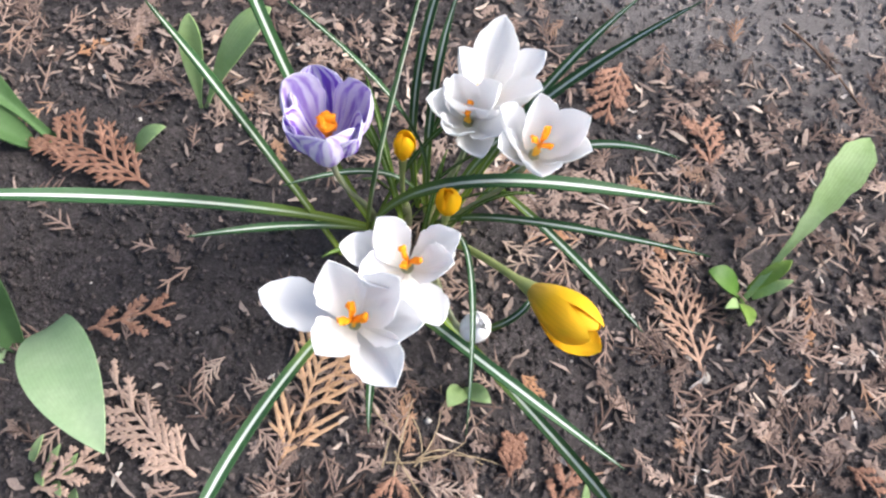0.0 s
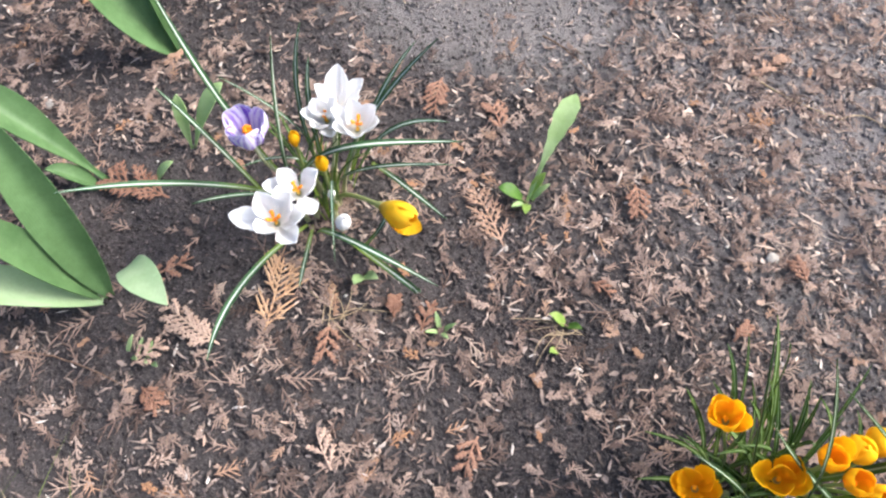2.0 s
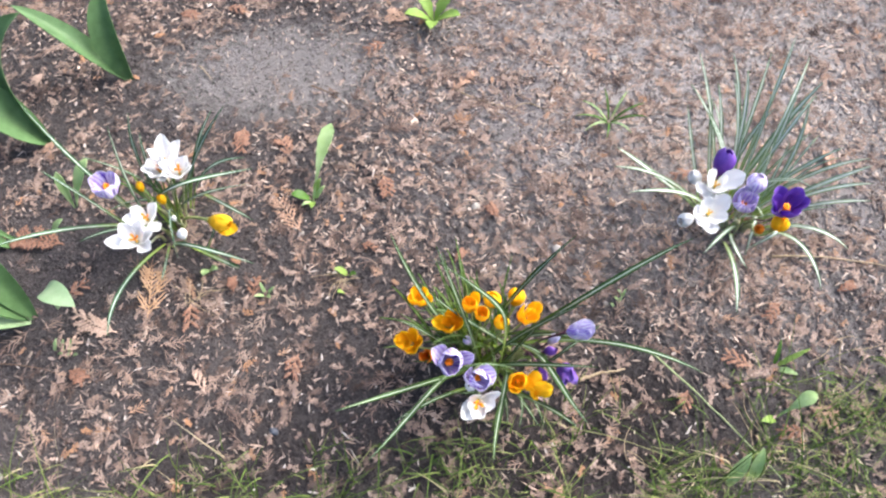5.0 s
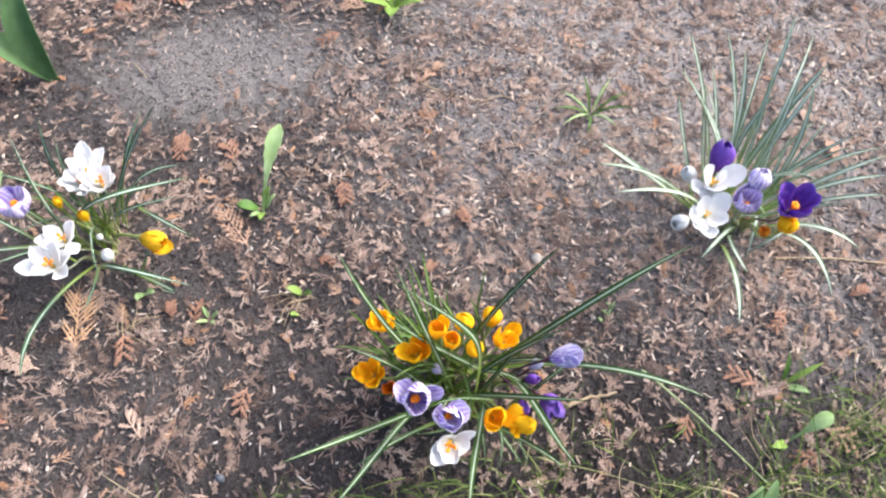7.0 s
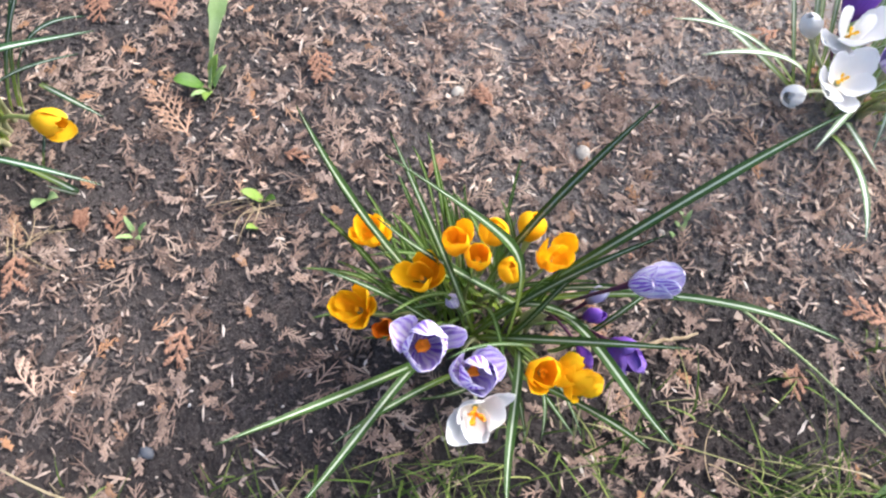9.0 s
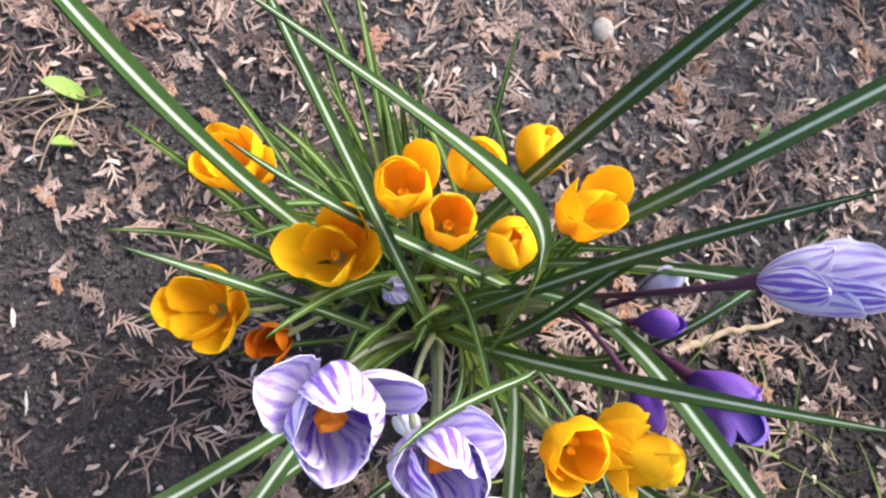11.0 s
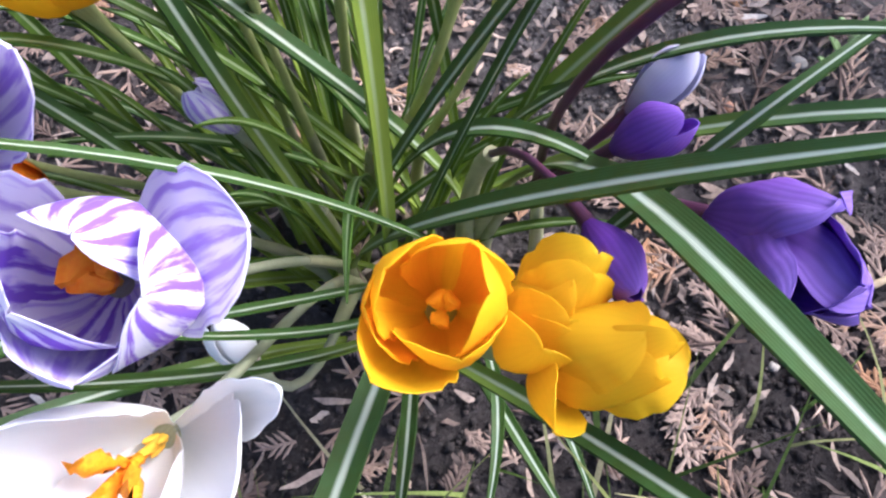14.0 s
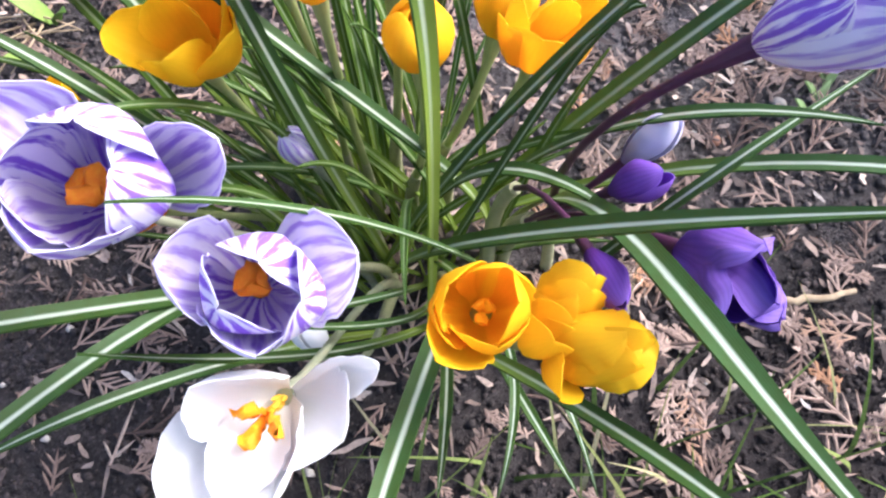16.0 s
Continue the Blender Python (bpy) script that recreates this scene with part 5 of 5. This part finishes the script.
for a in range(5):
    broad_leaf(w13, (0.730 + 0.004 * a, -0.140 + 0.003 * a), (0.730 + 0.004 * a + (0.009 if a % 2 else -0.005), -0.134 + 0.003 * a, 0.006), 0.002, 0.0035, WEED, 0.1)
w14 = plant("weed", 0.845, 0.105, "wispy yellow-green grass weed", "weed", WG)
for a in range(9):
    q = 0.7 * a
    broad_leaf(w14, (0.845, 0.105), (0.845 + 0.05 * math.cos(q), 0.105 + 0.04 * math.sin(q), 0.02 + 0.003 * (a % 3)), 0.012, 0.0028, WEED if a % 2 else WEED_DARK, 0.3)


# ---- litter on the soil ----
def frond(label, start, end, mat, seed, pairs=9, spread=0.34, curl=0.15, fine=3, thick=1.0):
    """A flat dry scale-leaved conifer spray that lies on the soil from start to end."""
    rng = random.Random(seed)
    a, b = Vector((*start, 0)), Vector((*end, 0))
    long = (b - a).length
    x, y = (b - a).normalized(), Vector((-(b - a).y, (b - a).x, 0)).normalized()
    mid = (a + b) / 2
    ground_z = height(mid.x, mid.y) + 0.003
    pieces = []

    def twig(p, q, w, tip=0.45):
        k = (q - p)
        line = curve3(p, p + k * 0.33 + Vector((0, 0, 0.0004)), p + k * 0.66 + Vector((0, 0, 0.0006)), q, 5)
        v, f, t = tube(line, w * np.array((0.8, 1.0, 1.05, 0.9, tip)), 6)
        z = np.repeat(line[:, 2], 6)
        v[:, 2] = z + (v[:, 2] - z) * 0.5
        pieces.append((v, f, t))

    def at(s, side):
        return a + x * (long * s) + y * side + Vector((0, 0, ground_z + 0.004 * math.sin(s * 3) + 0.3 * curl * side))

    for i in range(8):
        twig(at(i / 8, long * curl * (i / 8) ** 2), at((i + 1) / 8, long * curl * ((i + 1) / 8) ** 2), 0.0011 - 0.00006 * i)
    for i in range(pairs):
        s = 0.1 + 0.86 * i / pairs
        reach = long * spread * (0.55 + 0.9 * s) * (1.25 - s) * rng.uniform(0.75, 1.15)
        for sign in (-1, 1):
            if rng.random() < 0.1:
                continue
            o = long * curl * s * s
            p, q = at(s, o), at(min(1.06, s + reach / long * 0.95), o + sign * reach * 0.75)
            twig(p, q, 0.0011 * thick)
            for j in range(fine):
                u = 0.3 + 0.24 * j
                m = p.lerp(q, u)
                r = reach * 0.36 * (1.1 - u * 0.5) * rng.uniform(0.7, 1.2)
                for turn in (0.62, -0.62):
                    d = (q - p).normalized()
                    d = Vector((d.x * math.cos(turn) - d.y * math.sin(turn), d.x * math.sin(turn) + d.y * math.cos(turn), 0))
                    twig(m, m + d * r + Vector((0, 0, rng.uniform(-0.001, 0.001))), 0.0009 * thick)
    g = np.array((mid.x, mid.y, height(mid.x, mid.y)))
    v, f, t = joined(pieces)
    ob = new("conifer_frond", mesh_from("conifer_frond", v - g, f, t, mat))
    ob.location = g
    return tagged(ob, label, "dead frond", "fallen conifer fronds")


frond("dry tan fern-like conifer frond lying on the soil", (0.206, 0.050), (0.232, 0.112), FROND_TAN, 1, 9, 0.56, 0.1, 1, 1.0)
frond("pale pinkish dry conifer frond with curled tips", (0.170, 0.045), (0.118, 0.082), FROND_PALE, 2, 11, 0.3, -0.2)
frond("reddish-brown dry conifer frond", (0.128, 0.190), (0.075, 0.226), FROND_RED, 3, 8, 0.45)
frond("thin dry conifer twig with sparse fronds", (0.112, 0.112), (0.152, 0.120), FROND_RED, 4, 3, 0.4)
frond("ragged tan conifer frond beside the crocus clump", (0.410, 0.096), (0.396, 0.160), FROND_BROWN, 5, 8, 0.36, 0.05, 2, 0.8)
frond("reddish-brown dry conifer frond", (0.385, 0.280), (0.366, 0.240), FROND_RED, 6, 6, 0.4)


def frond_field():
    rng = random.Random(77)
    kinds = (("small reddish-brown conifer frond", FROND_RED), ("small pale conifer frond", FROND_PALE), ("small tan conifer frond", FROND_BROWN))
    made = 0
    while made < 44:
        x, y = rng.uniform(-0.02, 1.25), rng.uniform(-0.40, 0.55)
        if (x - 0.44) ** 2 + (y - 0.36) ** 2 < 0.02:
            continue
        a, r = rng.uniform(0, 6.28), rng.uniform(0.018, 0.036)
        label, mat = kinds[rng.choice((0, 0, 0, 0, 1, 2))]
        frond(label, (x, y), (x + r * math.cos(a), y + r * math.sin(a)), mat, 100 + made, rng.choice((3, 4, 5)), rng.uniform(0.42, 0.62), rng.uniform(-0.25, 0.25))
        made += 1


frond_field()


def pebble(x, y, r, label, seed, mat=None):
    rng = random.Random(seed)
    bm = bmesh.new()
    bmesh.ops.create_icosphere(bm, subdivisions=2, radius=1)
    for v in bm.verts:
        n = 1 + 0.16 * noise.noise(v.co * 1.3 + Vector((seed, 0, 0)))
        v.co = Vector((v.co.x * r * n * 1.15, v.co.y * r * n * 0.9, v.co.z * r * n * 0.5))
    me = bpy.data.meshes.new("pebble")
    bm.to_mesh(me)
    bm.free()
    me.materials.append(mat or PEBBLE)
    me.polygons.foreach_set("use_smooth", [True] * len(me.polygons))
    ob = new("pebble", me)
    ob.matrix_basis = pose(x, y, height(x, y) + r * 0.35, rng.uniform(-15, 15), rng.uniform(-15, 15), rng.uniform(0, 180))
    tagged(ob, label, "pebble", "pebbles in the soil")


PB = "small rounded pale pebble half sunk in soil"
pebble(0.410, 0.095, 0.0036, PB, 1)
pebble(0.629, 0.050, 0.0062, PB, 2)
pebble(0.698, -0.044, 0.0068, "rounded grey-beige pebble on the soil", 3)
pebble(0.015, 0.311, 0.005, PB, 4)
pebble(0.018, -0.074, 0.006, PB, 5)
pebble(0.640, 0.330, 0.004, PB, 6)
pebble(0.900, 0.200, 0.005, PB, 7)
pebble(0.404, 0.105, 0.0024, PB, 8)
pebble(0.646, -0.099, 0.0030, PB, 9)
pebble(0.663, -0.113, 0.0028, PB, 10)
pebble(0.683, -0.133, 0.0030, PB, 11)
pebble(0.710, -0.121, 0.0026, PB, 12)
pebble(0.721, -0.131, 0.0030, PB, 13)
pebble(0.689, -0.137, 0.0032, "smooth reddish-brown pebble on the soil", 14, PEBBLE_BROWN)
pebble(0.311, -0.135, 0.0050, "dark slate-grey pebble on the soil", 15, PEBBLE_DARK)


def stick(label, a, b, bow, r, mat, name="twig", lift=0.003):
    p, q = np.array((*a, height(*a) + lift)), np.array((*b, height(*b) + lift))
    s = np.array((-(q - p)[1], (q - p)[0], 0))
    line = curve3(p, p + (q - p) * 0.33 + s * bow, p + (q - p) * 0.66 + s * bow * 0.6, q, 14)
    line[:, :2] += np.array([[noise.noise(Vector((k * 0.9, r * 999, 1))), noise.noise(Vector((k * 0.9, r * 777, 4)))] for k in range(14)]) * r
    g = np.array((a[0], a[1], height(*a)))
    v, f, t = tube(line - g, np.linspace(r, r * 0.5, 14), 7)
    ob = new(name, mesh_from(name, v, f, t, mat))
    ob.location = g
    tagged(ob, label, "twig", "twigs and stalks on the soil")


def wisp(label, x, y, count, reach, r, mat, seed, name="dry_grass_wisp"):
    """A loose tangle of thin dry stalks lying on the soil."""
    rng = random.Random(seed)
    g = np.array((x, y, height(x, y)))
    pieces = []
    for _ in range(count):
        a = rng.uniform(0, 6.28)
        b = a + rng.uniform(-1.2, 1.2)
        p = np.array((rng.uniform(-0.2, 0.2) * reach, rng.uniform(-0.2, 0.2) * reach, rng.uniform(0.002, 0.006)))
        m = p + np.array((math.cos(a), math.sin(a), 0)) * reach * rng.uniform(0.3, 0.6) + (0, 0, rng.uniform(0, 0.004))
        q = m + np.array((math.cos(b), math.sin(b), 0)) * reach * rng.uniform(0.2, 0.5)
        q[2] = 0.003
        pieces.append(tube(curve3(p, p * 0.4 + m * 0.6, m * 0.8 + q * 0.2, q, 9), np.linspace(r, r * 0.5, 9), 5))
    v, f, t = joined(pieces)
    ob = new(name, mesh_from(name, v, f, t, mat))
    ob.location = g
    tagged(ob, label, "dry grass", "dry wisps on the soil", "stuff")


wisp("tangle of thin pale dry grass stalks on the soil", 0.262, 0.055, 9, 0.05, 0.0005, STRAW, 1)
wisp("thin dry grey rootlets spread on the soil", 0.437, 0.018, 10, 0.035, 0.0006, STRAW, 2, "dry_rootlets")
wisp("pale dry grass stalks at the edge of the bed", 0.80, -0.33, 4, 0.05, 0.0005, STRAW, 3)
wisp("pale dry grass stalks at the edge of the bed", 0.66, -0.30, 4, 0.05, 0.0005, STRAW, 4)
wisp("pale dry grass stalks at the edge of the bed", 0.95, -0.28, 4, 0.05, 0.0005, STRAW, 5)
stick("thin curved brown twig on the soil", (0.489, 0.315), (0.528, 0.259), 0.1, 0.0009, TWIG)
stick("thin curved pale twig on the soil", (0.672, 0.239), (0.736, 0.175), -0.1, 0.0011, STRAW)
stick("thin hooked pale twig end on the soil", (0.736, 0.175), (0.775, 0.150), 0.4, 0.0008, STRAW)
stick("long thin brown stalk on the soil", (0.000, 0.064), (0.095, 0.022), 0.12, 0.0009, TWIG)
stick("pale broken stalk beside the crocus clump", (0.650, -0.206), (0.702, -0.214), 0.05, 0.0022, STRAW)
stick("long pale green grass stalk lying across the bed", (0.735, -0.205), (0.800, -0.385), 0.03, 0.0012, STALK_GREEN, lift=0.012)
stick("pale dry stalk on the soil", (0.940, -0.150), (1.090, -0.235), 0.06, 0.0014, STRAW, lift=0.006)
stick("short pale dry stalk", (0.352, 0.405), (0.362, 0.375), 0.05, 0.001, STRAW)


def scatter(name, count, seed, shape, mat, label, category, keep=None, area=(-0.15, 1.40, -0.55, 0.72)):
    """Many small pieces as one mesh. shape: gives the places of one piece, drawn from a random source, and its faces."""
    rng = np.random.default_rng(seed)
    verts, faces, tones, k, done = [], [], [], 0, 0
    while done < count:
        x, y = rng.uniform(area[0], area[1]), rng.uniform(area[2], area[3])
        if keep is not None and rng.random() > keep(x, y):
            continue
        v, f = shape(rng)
        verts.append(v + np.array((x, y, height(x, y))))
        tone = min(1.0, max(0.0, rng.random() + 0.25 * noise.noise(Vector((x * 40, y * 40, 9.0)))))
        tones.append(np.full((len(v), 2), tone))
        faces += [tuple(i + k for i in q) for q in f]
        k += len(v)
        done += 1
    tagged(new(name, mesh_from(name, np.concatenate(verts), faces, np.concatenate(tones), mat, shape in (crumb, grain), 180)), label, category, kind="stuff")


def turned(v, rng, tilt):
    a, b = rng.uniform(0, 2 * np.pi), rng.normal(0, tilt)
    c, s = np.cos(b), np.sin(b)
    v = v @ np.array(((c, 0, s), (0, 1, 0), (-s, 0, c)))
    b = rng.normal(0, tilt)
    c, s = np.cos(b), np.sin(b)
    v = v @ np.array(((1, 0, 0), (0, c, s), (0, -s, c)))
    c, s = np.cos(a), np.sin(a)
    return v @ np.array(((c, s, 0), (-s, c, 0), (0, 0, 1)))


def chip(rng):
    """A thin torn scrap: an uneven strip of three facets, bent and slightly cupped."""
    n, w = rng.gamma(3, 0.0009) + 0.0010, rng.gamma(3, 0.00022) + 0.0003
    c, h = rng.uniform(-0.3, 0.3) * n, rng.uniform(0.0002, 0.0006)
    s = rng.normal(0, 0.35, 4) * w
    e = w * rng.uniform(0.1, 0.9, 4)
    v = np.array(((-n, s[0] + e[0] * 0.5, 0), (-n, s[0] - e[0] * 0.5, 0), (-n * 0.35, s[1] + w, c * 0.5), (-n * 0.3, s[1] - e[1] - 0.0003, c * 0.4), (n * 0.4, s[2] + e[2] + 0.0003, c * 0.6), (n * 0.35, s[2] - w, c * 0.5), (n, s[3] + e[3] * 0.4, -c * 0.4), (n * rng.uniform(0.8, 1.1), s[3] - e[3] * 0.5, -c * 0.4)))
    v = np.concatenate([v + (0, 0, h), v * (0.94, 0.94, 1)])
    f = [(0, 1, 3, 2), (2, 3, 5, 4), (4, 5, 7, 6), (10, 11, 9, 8), (12, 13, 11, 10), (14, 15, 13, 12), (0, 2, 10, 8), (2, 4, 12, 10), (4, 6, 14, 12), (3, 1, 9, 11), (5, 3, 11, 13), (7, 5, 13, 15)]
    return turned(v, rng, 0.24) + np.array((0, 0, 0.0012 + rng.uniform(0, 0.002))), f


def crumb(rng):
    r = min(0.0024, rng.gamma(2.0, 0.00045) + 0.0005)
    v = np.array(((1, 0, 0), (-1, 0, 0), (0, 1, 0), (0, -1, 0), (0, 0, 1), (0, 0, -1.0))) * r * rng.uniform(0.6, 1.25, (6, 1))
    f = ((0, 2, 4), (2, 1, 4), (1, 3, 4), (3, 0, 4), (2, 0, 5), (1, 2, 5), (3, 1, 5), (0, 3, 5))
    return turned(v, rng, 0.6) + np.array((0, 0, r * 0.4)), f


def grain(rng):
    v, f = crumb(rng)
    return v * 0.42 + np.array((0, 0, 0.0006)), f


def sprig(rng):
    """A scrap of conifer spray: a short stalk with blunt side leaves."""
    n, k = rng.gamma(5, 0.0015) + 0.0025, rng.integers(2, 6)
    vs, fs, base = [], [], 0

    def leaf(p, d, long, w):
        nonlocal base
        s = np.array((-d[1], d[0], 0))
        q = p + d * long
        m = p + d * long * 0.6
        vs.extend([p - s * w * 0.6, p + s * w * 0.6, m + s * w, q, m - s * w, (p + q) / 2 + np.array((0, 0, w * 0.8))])
        fs.extend([tuple(base + i for i in t) for t in ((0, 5, 4), (0, 1, 5), (1, 2, 5), (2, 3, 5), (3, 4, 5), (4, 3, 2, 1, 0))])
        base += 6
    leaf(np.array((-n, 0, 0.0)), np.array((1.0, 0, 0)), 2 * n, 0.0007)
    for i in range(k):
        p = np.array((-n + 1.6 * n * (i + 0.3) / k, 0, 0.0003))
        for sgn in (-1, 1):
            if rng.random() < 0.85:
                a = rng.uniform(0.5, 0.85) * sgn
                leaf(p, np.array((np.cos(a), np.sin(a), 0)), n * rng.uniform(0.5, 1.0), 0.0006)
    return turned(np.array(vs), rng, 0.2) + np.array((0, 0, 0.003)), fs


def spray(rng):
    """A flat scrap of conifer spray: a bent stalk with close, blunt, overlapping side shoots, each with short scales."""
    n, k = rng.gamma(6, 0.0008) + 0.003, rng.integers(3, 7)
    vs, fs, base = [], [], 0
    bow = rng.uniform(-0.3, 0.3)

    def leaf(p, d, long, w):
        nonlocal base
        side = np.array((-d[1], d[0], 0))
        q, m = p + d * long, p + d * long * 0.65
        vs.extend([p - side * w * 0.5, p + side * w * 0.5, m + side * w, q, m - side * w, (p + q) / 2 + np.array((0, 0, w * 0.6))])
        fs.extend([tuple(base + i for i in t) for t in ((0, 5, 4), (0, 1, 5), (1, 2, 5), (2, 3, 5), (3, 4, 5), (4, 3, 2, 1, 0))])
        base += 6
    leaf(np.array((-n, 0, 0.0)), np.array((1.0, bow * 0.3, 0)), 2 * n, 0.0008)
    for i in range(k):
        u = (i + 0.2) / k
        p = np.array((-n + 1.75 * n * u, bow * n * 0.6 * u, 0.0003 * (i % 3)))
        for sgn in (-1, 1):
            if rng.random() < 0.88:
                a = rng.uniform(0.45, 0.8) * sgn
                d = np.array((np.cos(a), np.sin(a), rng.normal(0, 0.08)))
                r = n * rng.uniform(0.55, 0.95) * (1.15 - 0.5 * u)
                leaf(p, d, r, rng.uniform(0.0005, 0.0008))
                for turn in (0.6, -0.6):
                    if rng.random() < 0.7:
                        leaf(p + d * r * 0.45, np.array((np.cos(a + turn), np.sin(a + turn), 0)), r * 0.45, 0.0005)
    return turned(np.array(vs), rng, 0.16) + np.array((0, 0, 0.003)), fs


def grass_blade(rng):
    n, w = rng.gamma(3, 0.0105) + 0.008, rng.uniform(0.0004, 0.0012)
    lean, t = rng.uniform(0.3, 1.4), np.linspace(0, 1, 6)
    x, z = n * lean * t ** 1.5, n * (t - 0.35 * lean * t * t)
    half = w * (1 - t * 0.92)
    v = np.concatenate([np.stack([x, half, z], 1), np.stack([x, -half, z + 0.0002], 1)])
    f = [(i, i + 1, i + 7, i + 6) for i in range(5)]
    return turned(v, rng, 0.1), f


def patch(x, y):
    """Nearly nothing lies on the raked bare patch at the back."""
    return 1 - 0.97 * math.exp(-(((x - 0.44) / 0.17) ** 2 + ((y - 0.375) / 0.11) ** 2) ** 2)


def swept(x, y):
    """Little litter lies on the open soil among the plants."""
    k = 1.0
    for cx, cy, r in ((0.155, 0.140, 0.085), (0.09, 0.15, 0.05), (0.115, 0.215, 0.055), (0.82, -0.03, 0.04), (0.33, 0.11, 0.02)):
        k *= 1 - 0.88 * math.exp(-(((x - cx) ** 2 + (y - cy) ** 2) / r ** 2) ** 2)
    return k


def bare(x, y):
    """How much litter lies here: less on the bare patch, in drifts elsewhere."""
    k = 0.55 + 0.45 * noise.noise(Vector((x * 9, y * 9, 7.0))) + 0.75 * noise.noise(Vector((x * 31, y * 31, 2.0)))
    k *= 1 - 0.45 * min(1.0, max(0.0, (-0.03 - 0.2 * x - y) / 0.1))
    return max(0.07, min(1.0, k)) * patch(x, y) * swept(x, y)


def drifts(x, y):
    """Where the larger conifer scraps have gathered."""
    k = 0.7 * noise.noise(Vector((x * 20, y * 20, 5.0))) + 0.4 * noise.noise(Vector((x * 7, y * 7, 1.0))) + 0.22
    return min(1.0, max(0.02, k * 2.2)) * min(1.0, bare(x, y) + 0.25) * patch(x, y) * swept(x, y)


def turf(x, y):
    """How much grass grows here: along the front edge only, in tufts."""
    edge = -0.03 - 0.325 * x if x < 0.42 else -0.166 - 0.19 * (x - 0.42)
    front = min(1.0, max(0.0, (edge - 0.015 - y) / 0.08))
    tuft = max(0.0, noise.noise(Vector((x * 15, y * 15, 3.0))) + 0.22)
    return front * min(1.0, tuft * 2.0)


def back(x, y):
    """Paler, drier litter towards the back of the bed, in drifts."""
    near = 1.1 * math.exp(-((x - 0.77) ** 2 + (y + 0.03) ** 2) / 0.016)
    return (bare(x, y) + near + 0.4 * min(1.0, max(0.0, x - 0.75 + y) * 3)) * min(1.0, max(0.0, 0.25 + 1.3 * (x - 0.4) + 1.3 * (y + 0.05)))


scatter("soil_crumbs", 120000, 1, crumb, CLODS, "dark crumbs of soil", "soil crumbs")
scatter("soil_grains", 60000, 9, grain, CLODS, "fine grains of dark soil between the litter", "soil grains", None, (0.30, 0.90, -0.36, 0.06))
scatter("leaf_litter", 21000, 2, chip, CHIPS, "brown dry leaf scraps and wood chips strewn on the soil", "leaf litter", bare)
scatter("pale_litter", 13000, 6, chip, PALE_CHIPS, "pale dry leaf scraps strewn on the soil", "leaf litter", back)
scatter("conifer_sprigs", 5000, 3, sprig, SPRIGS, "reddish-brown scraps of dry conifer sprays", "conifer litter", bare)
scatter("conifer_sprays", 4600, 8, spray, SPRAYS, "pinkish-tan scraps of dry flat conifer sprays in drifts on the soil", "conifer litter", drifts)
scatter("pale_grit", 800, 4, crumb, GRIT, "pale grains of grit in the soil", "grit")
scatter("grass", 6900, 5, grass_blade, GRASS, "thin green and straw-coloured grass at the edge of the bed", "grass", turf, (-0.15, 1.40, -0.62, 0.1))
